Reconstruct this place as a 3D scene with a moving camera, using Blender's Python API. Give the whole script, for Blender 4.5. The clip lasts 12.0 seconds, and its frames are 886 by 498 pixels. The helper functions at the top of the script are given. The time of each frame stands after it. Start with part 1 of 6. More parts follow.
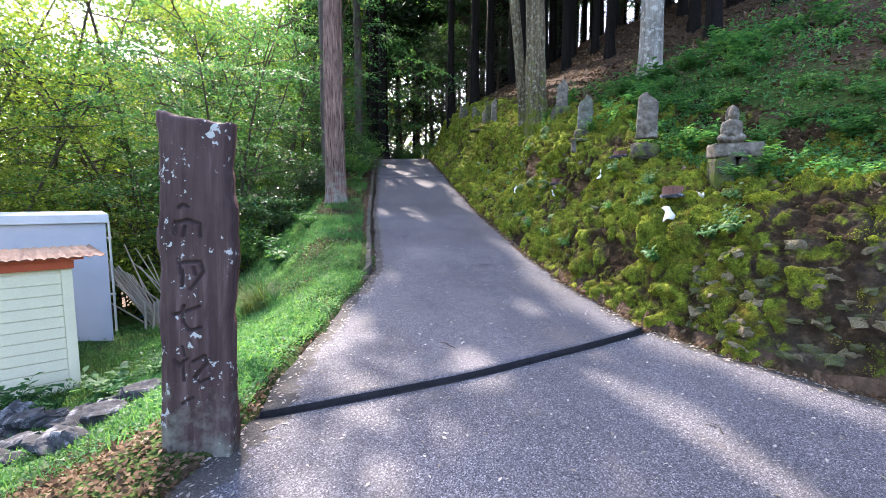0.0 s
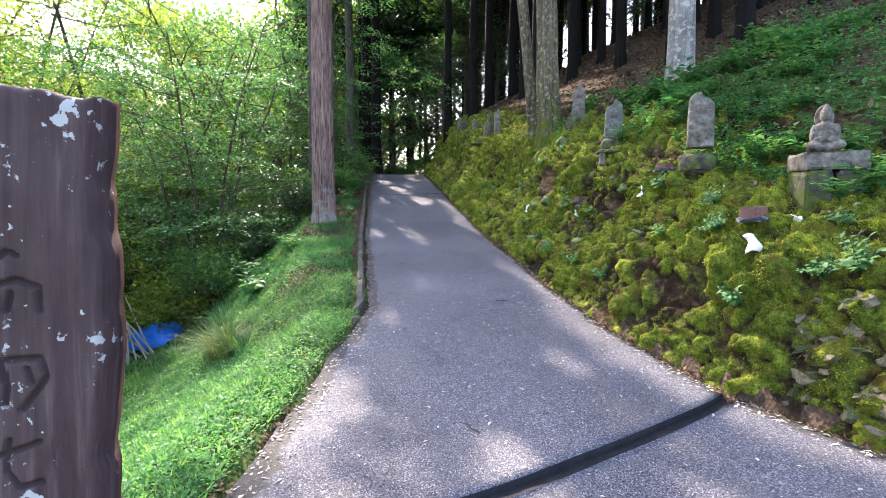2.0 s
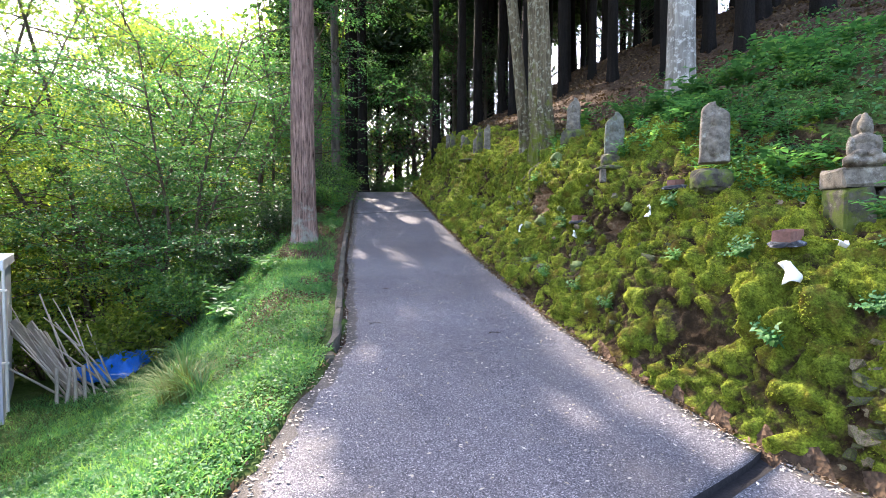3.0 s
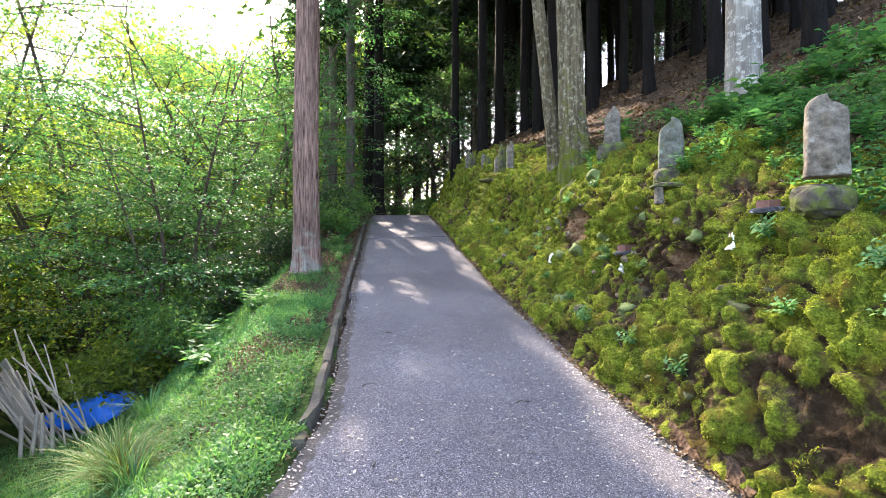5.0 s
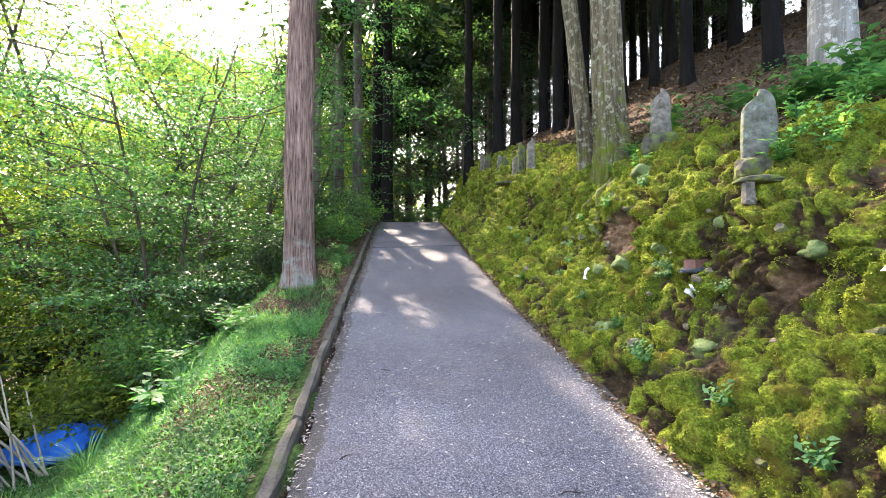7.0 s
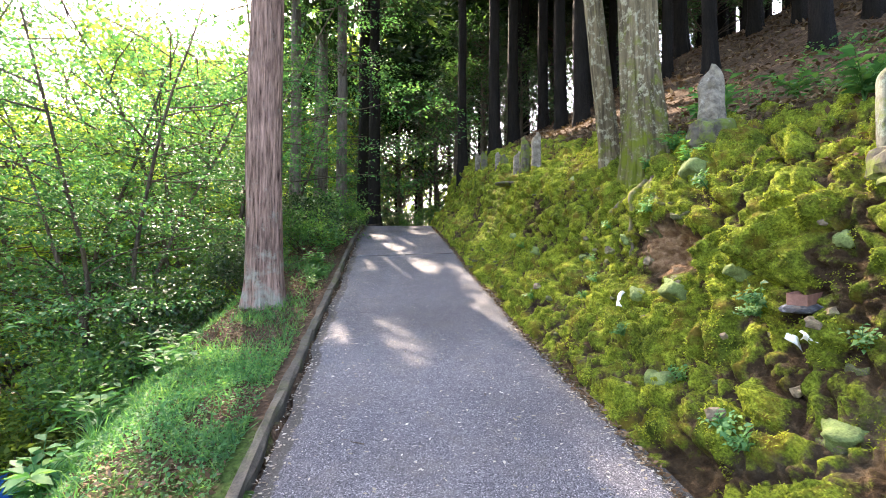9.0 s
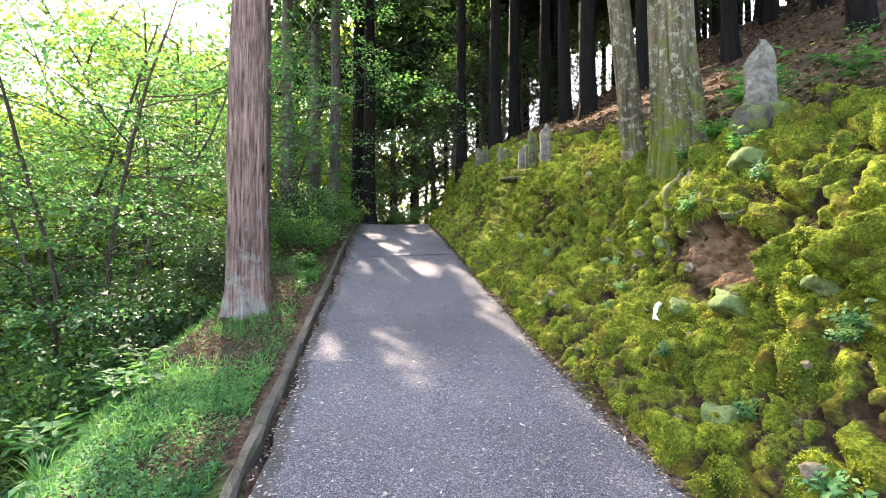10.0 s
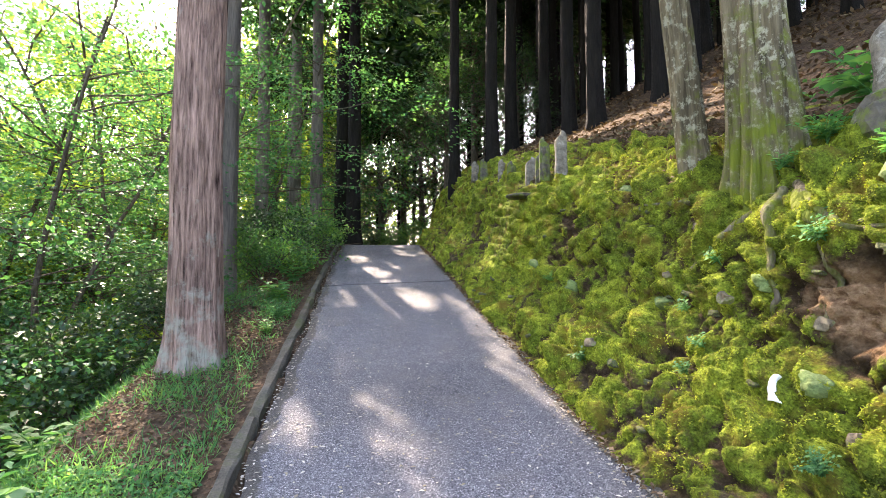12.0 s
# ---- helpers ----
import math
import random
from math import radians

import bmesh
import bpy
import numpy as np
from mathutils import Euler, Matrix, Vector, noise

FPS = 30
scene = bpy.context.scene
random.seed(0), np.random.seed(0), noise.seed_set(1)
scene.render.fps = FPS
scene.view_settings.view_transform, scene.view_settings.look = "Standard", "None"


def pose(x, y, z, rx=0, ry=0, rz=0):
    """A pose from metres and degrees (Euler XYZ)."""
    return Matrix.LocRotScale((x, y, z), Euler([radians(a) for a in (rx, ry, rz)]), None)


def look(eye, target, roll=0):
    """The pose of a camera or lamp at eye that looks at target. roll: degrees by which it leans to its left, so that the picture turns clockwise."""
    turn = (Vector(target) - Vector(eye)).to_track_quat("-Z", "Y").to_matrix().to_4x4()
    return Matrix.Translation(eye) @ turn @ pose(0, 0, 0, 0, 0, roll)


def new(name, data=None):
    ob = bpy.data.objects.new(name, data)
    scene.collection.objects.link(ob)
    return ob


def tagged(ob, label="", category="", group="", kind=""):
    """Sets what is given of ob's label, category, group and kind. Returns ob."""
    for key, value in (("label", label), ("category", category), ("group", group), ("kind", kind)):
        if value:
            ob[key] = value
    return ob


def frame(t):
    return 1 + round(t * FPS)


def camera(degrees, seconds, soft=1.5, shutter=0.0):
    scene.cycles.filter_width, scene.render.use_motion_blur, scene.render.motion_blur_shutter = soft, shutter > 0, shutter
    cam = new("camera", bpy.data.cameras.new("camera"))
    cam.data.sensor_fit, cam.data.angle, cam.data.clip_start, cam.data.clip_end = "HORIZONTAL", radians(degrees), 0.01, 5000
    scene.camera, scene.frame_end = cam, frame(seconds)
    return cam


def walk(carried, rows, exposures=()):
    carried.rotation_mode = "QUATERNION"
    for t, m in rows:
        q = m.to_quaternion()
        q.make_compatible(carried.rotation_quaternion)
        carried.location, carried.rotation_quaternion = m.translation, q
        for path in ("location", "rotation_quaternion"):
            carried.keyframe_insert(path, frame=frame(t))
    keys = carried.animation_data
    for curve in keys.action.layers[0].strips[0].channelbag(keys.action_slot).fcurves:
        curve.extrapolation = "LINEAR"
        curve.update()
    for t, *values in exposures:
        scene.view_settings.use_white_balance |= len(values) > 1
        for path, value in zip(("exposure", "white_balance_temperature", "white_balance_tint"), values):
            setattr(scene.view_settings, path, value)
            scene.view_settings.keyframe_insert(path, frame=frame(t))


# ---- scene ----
cam = camera(85.2, 12.0, 0.7)
METRES, EYE, TILT, LEAN, TURN = 6.8, 1.5, -6.0, 0.0, 0.0
EXPOSURES = [(0.0, 2.75, 6200, 20), (2.5, 2.95, 6400, 20), (6.5, 3.4, 6950, 18), (12.0, 3.6, 7150, 18)]
ROWS = [
    (0.0, 0.0, 0.0, 0.0, -0.0, 0.0, 0.0),
    (0.5, -0.008, 0.0388, 0.0071, -0.36, 0.42, -0.01),
    (1.0, -0.0137, 0.0777, 0.0134, -0.74, 0.91, -0.02),
    (1.5, -0.0195, 0.1191, 0.0217, -0.84, 1.54, 0.04),
    (2.0, -0.0245, 0.1617, 0.0266, -0.94, 1.88, 0.12),
    (2.5, -0.0267, 0.2019, 0.037, -1.85, 2.72, 0.23),
    (3.0, -0.0207, 0.2415, 0.0416, -2.29, 3.92, 0.3),
    (5.0, -0.0046, 0.3966, 0.074, 0.25, 6.57, -0.01),
    (5.5, -0.001, 0.4335, 0.0854, 2.03, 6.7, -0.16),
    (6.0, -0.0036, 0.4748, 0.0885, 2.09, 6.43, -0.19),
    (6.5, -0.0054, 0.5141, 0.0985, 1.1, 6.7, -0.2),
    (7.0, -0.0034, 0.5568, 0.1014, 1.75, 7.46, -0.27),
    (9.0, -0.0126, 0.7217, 0.1442, 0.63, 7.59, -0.13),
    (9.5, -0.0187, 0.7629, 0.155, 2.25, 6.9, -0.24),
    (10.0, -0.0278, 0.8057, 0.1622, -0.01, 7.35, -0.04),
    (10.5, -0.0325, 0.8441, 0.1735, -0.55, 7.5, -0.02),
    (11.0, -0.033, 0.8857, 0.1836, -0.68, 8.53, 0.01),
    (11.5, -0.0412, 0.9263, 0.1951, 0.03, 8.64, -0.03),
    (12.0, -0.05, 0.9687, 0.2056, -1.72, 9.35, 0.21),
]
walk(cam, [(t, pose(0, 0, EYE, TILT, LEAN, TURN) @ pose(METRES * x, METRES * y, METRES * z, 90 + pitch, roll, yaw)) for t, x, y, z, yaw, pitch, roll in ROWS], EXPOSURES)


# ---------------------------------------------------------------- world and light
SUN_AZ, SUN_EL = radians(22), radians(42)       # degrees left of straight ahead, height
SUN_DIR = Vector((-math.sin(SUN_AZ) * math.cos(SUN_EL), math.cos(SUN_AZ) * math.cos(SUN_EL), math.sin(SUN_EL)))
world = bpy.data.worlds.new("sky")
scene.world = world
world.use_nodes = True
wn = world.node_tree.nodes
wn.clear()
sky = wn.new("ShaderNodeTexSky")
sky.sky_type, sky.sun_disc = "NISHITA", False
sky.sun_elevation, sky.sun_rotation = SUN_EL, -SUN_AZ
sky.air_density, sky.dust_density, sky.ozone_density = 1.0, 3.0, 1.0
wbg, wout = wn.new("ShaderNodeBackground"), wn.new("ShaderNodeOutputWorld")
wbg.inputs["Strength"].default_value = 0.15
world.node_tree.links.new(sky.outputs[0], wbg.inputs["Color"])
world.node_tree.links.new(wbg.outputs[0], wout.inputs["Surface"])
sun = new("sun", bpy.data.lights.new("sun", "SUN"))
sun.data.energy, sun.data.angle, sun.data.color = 2.6, radians(0.7), (1.0, 0.90, 0.76)
sun.matrix_world = look(SUN_DIR * 50, (0, 0, 0))


# ---------------------------------------------------------------- numeric helpers
rng = np.random.default_rng(7)


def hash01(i, j, k, seed):
    n = (i.astype(np.int64) * 374761393 + j.astype(np.int64) * 668265263 + k.astype(np.int64) * 1274126177 + seed * 974634777) & 0xFFFFFFFF
    n = ((n ^ (n >> 13)) * 1103515245) & 0xFFFFFFFF
    n = ((n ^ (n >> 16)) * 2246822519) & 0xFFFFFFFF
    return ((n ^ (n >> 15)) & 0xFFFFFF) / float(0xFFFFFF)


def vnoise(x, y, z=0.0, seed=0):
    """Smooth lattice noise, -1 to 1."""
    x, y, z = np.broadcast_arrays(np.asarray(x, float), np.asarray(y, float), np.asarray(z, float))
    i, j, k = np.floor(x), np.floor(y), np.floor(z)
    f, g, h = x - i, y - j, z - k
    f, g, h = f * f * (3 - 2 * f), g * g * (3 - 2 * g), h * h * (3 - 2 * h)
    out = 0
    for a in (0, 1):
        for b in (0, 1):
            for c in (0, 1):
                w = (f if a else 1 - f) * (g if b else 1 - g) * (h if c else 1 - h)
                out = out + w * hash01(i + a, j + b, k + c, seed)
    return out * 2 - 1


def fbm(x, y, z=0.0, seed=0, octaves=4):
    out, amp = 0, 0.5
    for o in range(octaves):
        out = out + amp * vnoise(np.asarray(x) * 2**o, np.asarray(y) * 2**o, np.asarray(z) * 2**o, seed + o * 17)
        amp *= 0.5
    return out


def cells(x, y, z, seed=0):
    """Distances to the two nearest of scattered points, one per unit cell, and the nearest cell's random value."""
    i, j, k = np.floor(x), np.floor(y), np.floor(z)
    best, second, val = np.full(x.shape, 9.0), np.full(x.shape, 9.0), np.zeros(x.shape)
    for a in (-1, 0, 1):
        for b in (-1, 0, 1):
            for c in (-1, 0, 1):
                I, J, K = i + a, j + b, k + c
                r = hash01(I, J, K, seed)
                px, py, pz = I + r, J + (r * 57.3) % 1.0, K + (r * 911.7) % 1.0
                d = (px - x) ** 2 + (py - y) ** 2 + (pz - z) ** 2
                near = d < best
                second = np.where(near, best, np.minimum(second, d))
                val = np.where(near, (r * 7013.1) % 1.0, val)
                best = np.where(near, d, best)
    return np.sqrt(best), np.sqrt(second), val


def smooth01(t):
    t = np.clip(t, 0, 1)
    return t * t * (3 - 2 * t)


# ---------------------------------------------------------------- mesh helpers
def mesh_of(name, verts, faces, mat, smooth=False, attrs=None):
    """A mesh from arrays; faces all with the same number of corners, or a list."""
    me = bpy.data.meshes.new(name)
    if isinstance(faces, np.ndarray):
        n, c = faces.shape
        me.vertices.add(len(verts))
        me.vertices.foreach_set("co", np.asarray(verts, np.float32).ravel())
        me.loops.add(n * c)
        me.loops.foreach_set("vertex_index", faces.astype(np.int32).ravel())
        me.polygons.add(n)
        me.polygons.foreach_set("loop_start", np.arange(0, n * c, c, dtype=np.int32))
        me.update(calc_edges=True)
    else:
        me.from_pydata([tuple(v) for v in verts], [], faces)
        me.update()
    if smooth:
        me.polygons.foreach_set("use_smooth", np.ones(len(me.polygons), bool))
    for key, vals in (attrs or {}).items():
        a = me.attributes.new(key, "FLOAT", "POINT")
        a.data.foreach_set("value", np.asarray(vals, np.float32).ravel())
    for m in (mat if isinstance(mat, (list, tuple)) else [mat]):
        me.materials.append(m)
    return me


def put(name, me, parent=None, m=None, label=""):
    ob = new(name, me)
    if parent is not None:
        ob.parent = parent
    if m is not None:
        ob.matrix_basis = m
    return tagged(ob, label) if label else ob


def part(name, bm, material, parent, label="", smooth=False):
    me = bpy.data.meshes.new(name)
    bm.to_mesh(me)
    bm.free()
    me.materials.append(material)
    if smooth:
        me.polygons.foreach_set("use_smooth", np.ones(len(me.polygons), bool))
    return put(name, me, parent, None, label)


def thing(name, m, label, category, group="", kind=""):
    ob = new(name)
    ob.empty_display_size = 0.1
    ob.matrix_basis = m
    return tagged(ob, label, category, group, kind)


def grid_faces(nu, nv, wrap=False):
    """Quads of a grid with nu points along u (fast index v)."""
    i, j = np.meshgrid(np.arange(nu - (0 if wrap else 1)), np.arange(nv - 1), indexing="ij")
    a = (i % nu) * nv + j
    b = ((i + 1) % nu) * nv + j
    return np.stack([a, b, b + 1, a + 1], -1).reshape(-1, 4)


def box_bm(x0, y0, z0, x1, y1, z1, bevel=0.0, jitter=0.0, seed=0):
    bm = bmesh.new()
    bmesh.ops.create_cube(bm, size=1.0)
    for v in bm.verts:
        v.co = Vector(((x0 + x1) / 2 + v.co.x * (x1 - x0), (y0 + y1) / 2 + v.co.y * (y1 - y0), (z0 + z1) / 2 + v.co.z * (z1 - z0)))
    if bevel:
        bmesh.ops.bevel(bm, geom=bm.edges[:], offset=bevel, segments=2, affect="EDGES", profile=0.6)
    if jitter:
        r = random.Random(seed)
        for v in bm.verts:
            v.co += Vector((r.uniform(-1, 1), r.uniform(-1, 1), r.uniform(-1, 1))) * jitter
    return bm


def tube_arrays(points, radii, sides=8):
    """Verts and quads of a tube along points, with a capped end."""
    P = np.asarray(points, float)
    n = len(P)
    T = np.gradient(P, axis=0)
    T /= np.linalg.norm(T, axis=1)[:, None] + 1e-9
    ref = np.tile(np.array([0.31, 0.95, 0.05]), (n, 1))
    A = np.cross(T, ref)
    A /= np.linalg.norm(A, axis=1)[:, None] + 1e-9
    B = np.cross(T, A)
    ang = np.linspace(0, 2 * np.pi, sides, endpoint=False)
    R = np.asarray(radii, float)
    V = P[None] + R[None, :, None] * (np.cos(ang)[:, None, None] * A[None] + np.sin(ang)[:, None, None] * B[None])
    return V.reshape(-1, 3), grid_faces(sides, n, wrap=True)


def join_arrays(chunks):
    vs, fs, off = [], [], 0
    for v, f in chunks:
        vs.append(v)
        fs.append(f + off)
        off += len(v)
    return np.concatenate(vs), np.concatenate(fs)


def unit(v):
    return v / (np.linalg.norm(v, axis=-1, keepdims=True) + 1e-9)


def leaf_arrays(base, along, normal, length, width, fold=0.25):
    """Folded pointed leaves as one quad each: base, side, tip, side."""
    along = unit(along)
    side = unit(np.cross(along, normal))
    up = np.cross(side, along)
    L, W = np.asarray(length)[:, None], np.asarray(width)[:, None]
    mid = base + along * L * 0.45 + up * W * fold
    V = np.stack([base, mid + side * W * 0.5, base + along * L, mid - side * W * 0.5], 1).reshape(-1, 3)
    return V, np.arange(len(V)).reshape(-1, 4)


def random_dirs(n, flat=1.0):
    v = rng.normal(size=(n, 3))
    v[:, 2] *= flat
    return unit(v)


# ---------------------------------------------------------------- materials
class Nodes:
    def __init__(self, name):
        self.mat = bpy.data.materials.new(name)
        self.mat.use_nodes = True
        self.t = self.mat.node_tree
        self.t.nodes.clear()
        self.out = self.t.nodes.new("ShaderNodeOutputMaterial")
        self.coord = self.t.nodes.new("ShaderNodeTexCoord")
        self.geo = self.t.nodes.new("ShaderNodeNewGeometry")
        self.pos = self.geo.outputs["Position"]

    def link(self, a, b):
        self.t.links.new(a, b)

    def scaled(self, sx, sy, sz, src=None):
        m = self.t.nodes.new("ShaderNodeMapping")
        m.inputs["Scale"].default_value = (sx, sy, sz)
        self.link(src or self.pos, m.inputs["Vector"])
        return m.outputs[0]

    def noise(self, scale, detail=4.0, rough=0.55, vec=None):
        n = self.t.nodes.new("ShaderNodeTexNoise")
        n.inputs["Scale"].default_value, n.inputs["Detail"].default_value, n.inputs["Roughness"].default_value = scale, detail, rough
        self.link(vec or self.pos, n.inputs["Vector"])
        return n.outputs["Fac"]

    def voronoi(self, scale, vec=None, out="Distance", randomness=1.0):
        n = self.t.nodes.new("ShaderNodeTexVoronoi")
        n.inputs["Scale"].default_value, n.inputs["Randomness"].default_value = scale, randomness
        self.link(vec or self.pos, n.inputs["Vector"])
        return n.outputs[out]

    def ramp(self, fac, stops):
        n = self.t.nodes.new("ShaderNodeValToRGB")
        e = n.color_ramp.elements
        while len(e) < len(stops):
            e.new(0.5)
        for k, (p, c) in zip(e, stops):
            k.position = p
            k.color = (*c, 1) if isinstance(c, tuple) else (c, c, c, 1)
        self.link(fac, n.inputs["Fac"])
        return n.outputs["Color"]

    def mix(self, fac, a, b, mode="MIX"):
        n = self.t.nodes.new("ShaderNodeMix")
        n.data_type, n.blend_type = "RGBA", mode
        for sock, v in ((n.inputs[0], fac), (n.inputs[6], a), (n.inputs[7], b)):
            if isinstance(v, bpy.types.NodeSocket):
                self.link(v, sock)
            elif isinstance(v, tuple):
                sock.default_value = (*v, 1)
            else:
                sock.default_value = v
        return n.outputs[2]

    def math(self, op, a, b=0.0, clamp=False):
        n = self.t.nodes.new("ShaderNodeMath")
        n.operation, n.use_clamp = op, clamp
        for sock, v in zip(n.inputs, (a, b)):
            if isinstance(v, bpy.types.NodeSocket):
                self.link(v, sock)
            else:
                sock.default_value = v
        return n.outputs[0]

    def attr(self, name):
        n = self.t.nodes.new("ShaderNodeAttribute")
        n.attribute_name = name
        return n.outputs["Fac"]

    def bump(self, height, strength=0.5, dist=0.02, normal=None):
        n = self.t.nodes.new("ShaderNodeBump")
        n.inputs["Strength"].default_value, n.inputs["Distance"].default_value = strength, dist
        self.link(height, n.inputs["Height"])
        if normal is not None:
            self.link(normal, n.inputs["Normal"])
        return n.outputs[0]

    def surface(self, color, rough=0.8, bump=None, metal=0.0, spec=0.3, translucent=None, amount=0.4):
        p = self.t.nodes.new("ShaderNodeBsdfPrincipled")
        for key, v in (("Base Color", color), ("Roughness", rough), ("Metallic", metal), ("Specular IOR Level", spec)):
            sock = p.inputs[key]
            if isinstance(v, bpy.types.NodeSocket):
                self.link(v, sock)
            elif isinstance(v, tuple):
                sock.default_value = (*v, 1)
            else:
                sock.default_value = v
        if bump is not None:
            self.link(bump, p.inputs["Normal"])
        end = p.outputs[0]
        if translucent is not None:
            tr = self.t.nodes.new("ShaderNodeBsdfTranslucent")
            if isinstance(translucent, tuple):
                tr.inputs[0].default_value = (*translucent, 1)
            else:
                self.link(translucent, tr.inputs[0])
            mx = self.t.nodes.new("ShaderNodeMixShader")
            mx.inputs[0].default_value = amount
            self.link(end, mx.inputs[1])
            self.link(tr.outputs[0], mx.inputs[2])
            end = mx.outputs[0]
        self.link(end, self.out.inputs["Surface"])
        return self.mat


def mat_leaf(name, stops, trans=1.5, amount=0.45, rough=0.5, clump=0.35, size=1.6, spec=0.12):
    n = Nodes(name)
    col = n.ramp(n.math("ADD", n.math("MULTIPLY", n.geo.outputs["Random Per Island"], 1 - clump), n.math("MULTIPLY", n.ramp(n.noise(size, 4.0, 0.6), [(0.3, 0.0), (0.7, 1.0)]), clump)), stops)
    patch = n.ramp(n.noise(size * 0.45, 3.0), [(0.3, 0.6), (0.7, 1.3)])
    col = n.mix(1.0, col, patch, "MULTIPLY")
    tcol = n.mix(1.0, col, (trans, trans * 1.05, trans * 0.55), "MULTIPLY")
    return n.surface(col, rough + 0.15, None, 0.0, spec, tcol, amount)


def mat_asphalt():
    n = Nodes("asphalt")
    grain = n.voronoi(165.0, out="Color")
    bw = n.t.nodes.new("ShaderNodeRGBToBW")
    n.link(grain, bw.inputs[0])
    stone = n.ramp(bw.outputs[0], [(0.1, (0.035, 0.033, 0.037)), (0.5, (0.098, 0.094, 0.103)), (0.75, (0.17, 0.163, 0.172)), (0.95, (0.38, 0.36, 0.36))])
    big = n.ramp(n.noise(0.7, 5.0), [(0.3, 0.72), (0.72, 1.2)])
    col = n.mix(1.0, stone, big, "MULTIPLY")
    dirt = n.ramp(n.noise(3.2, 6.0, 0.65), [(0.52, 0.0), (0.8, 0.5)])
    col = n.mix(dirt, col, (0.13, 0.115, 0.095))
    edge = n.ramp(n.math("ADD", n.attr("edge"), n.math("MULTIPLY", n.noise(6.0, 4.0), 0.4)), [(0.95, 0.0), (1.25, 0.7)])
    col = n.mix(edge, col, (0.045, 0.038, 0.024))
    b = n.bump(n.voronoi(165.0), 0.6, 0.004)
    b = n.bump(n.noise(14.0, 4.0), 0.2, 0.01, b)
    return n.surface(col, n.ramp(n.noise(2.0, 3.0), [(0.3, 0.75), (0.7, 0.95)]), b, 0.0, 0.3)


def mat_plain(name, color, var=0.25, scale=6.0, rough=0.8, bump=0.3, stretch=(1, 1, 1), dirt=None, metal=0.0, fine=60.0, local=True):
    """A surface with stains at one scale, grain at another and a little relief."""
    n = Nodes(name)
    src = n.coord.outputs["Object"] if local else n.pos
    v = n.scaled(*stretch, src)
    big = n.noise(scale, 5.0, 0.6, v)
    small = n.noise(fine, 3.0, 0.6, v)
    c = n.mix(1.0, color, n.ramp(big, [(0.25, 1 - var), (0.75, 1 + var)]), "MULTIPLY")
    c = n.mix(1.0, c, n.ramp(small, [(0.25, 1 - var * 0.7), (0.75, 1 + var * 0.7)]), "MULTIPLY")
    if dirt:
        c = n.mix(n.ramp(n.noise(scale * 0.6, 6.0, 0.7, v), [(0.5, 0.0), (0.72, 0.85)]), c, dirt)
    b = n.bump(small, bump, 0.006)
    b = n.bump(big, bump, 0.02, b)
    return n.surface(c, rough, b, metal)


def mat_bark(name, dark, light, vertical=9.0, lichen=None, moss=None, moss_amount=0.0):
    n = Nodes(name)
    src = n.coord.outputs["Object"]
    v = n.scaled(vertical, vertical, vertical * 0.09, src)
    fib = n.noise(4.0, 6.0, 0.65, v)
    c = n.ramp(fib, [(0.3, dark), (0.7, light)])
    c = n.mix(1.0, c, n.ramp(n.noise(1.6, 3.0, 0.5, src), [(0.3, 0.7), (0.7, 1.25)]), "MULTIPLY")
    if lichen:
        lf = n.ramp(n.noise(13.0, 6.0, 0.75, src), [(0.52, 0.0), (0.6, 0.9)])
        c = n.mix(lf, c, lichen)
    if moss:
        mf = n.ramp(n.math("ADD", n.noise(5.0, 5.0, 0.7, src), n.math("MULTIPLY", n.attr("moss"), moss_amount)), [(0.62, 0.0), (0.8, 1.0)])
        c = n.mix(mf, c, moss)
    b = n.bump(fib, 1.0, 0.05)
    b = n.bump(n.noise(60.0, 3.0, 0.6, src), 0.3, 0.006, b)
    return n.surface(c, 0.9, b, 0.0, 0.15)


def mat_ground():
    n = Nodes("forest_floor")
    a = n.noise(7.0, 6.0, 0.7)
    litter = n.ramp(n.voronoi(30.0, n.scaled(1, 1, 1), "Color"), [(0.0, (0.022, 0.014, 0.009)), (0.5, (0.075, 0.045, 0.028)), (1.0, (0.16, 0.105, 0.065))])
    soil = n.ramp(a, [(0.3, (0.035, 0.024, 0.016)), (0.7, (0.11, 0.075, 0.045))])
    c = n.mix(n.ramp(n.noise(2.4, 4.0), [(0.4, 0.2), (0.6, 0.9)]), soil, litter)
    green = n.ramp(n.noise(16.0, 5.0, 0.7), [(0.3, (0.02, 0.035, 0.01)), (0.7, (0.07, 0.12, 0.025))])
    g = n.ramp(n.math("ADD", n.attr("green"), n.math("MULTIPLY", n.math("SUBTRACT", n.noise(3.0, 5.0, 0.65), 0.5), 1.2)), [(0.4, 0.0), (0.65, 1.0)])
    c = n.mix(g, c, green)
    b = n.bump(n.voronoi(30.0), 0.7, 0.03)
    b = n.bump(a, 0.5, 0.06, b)
    return n.surface(c, 0.95, b, 0.0, 0.1)


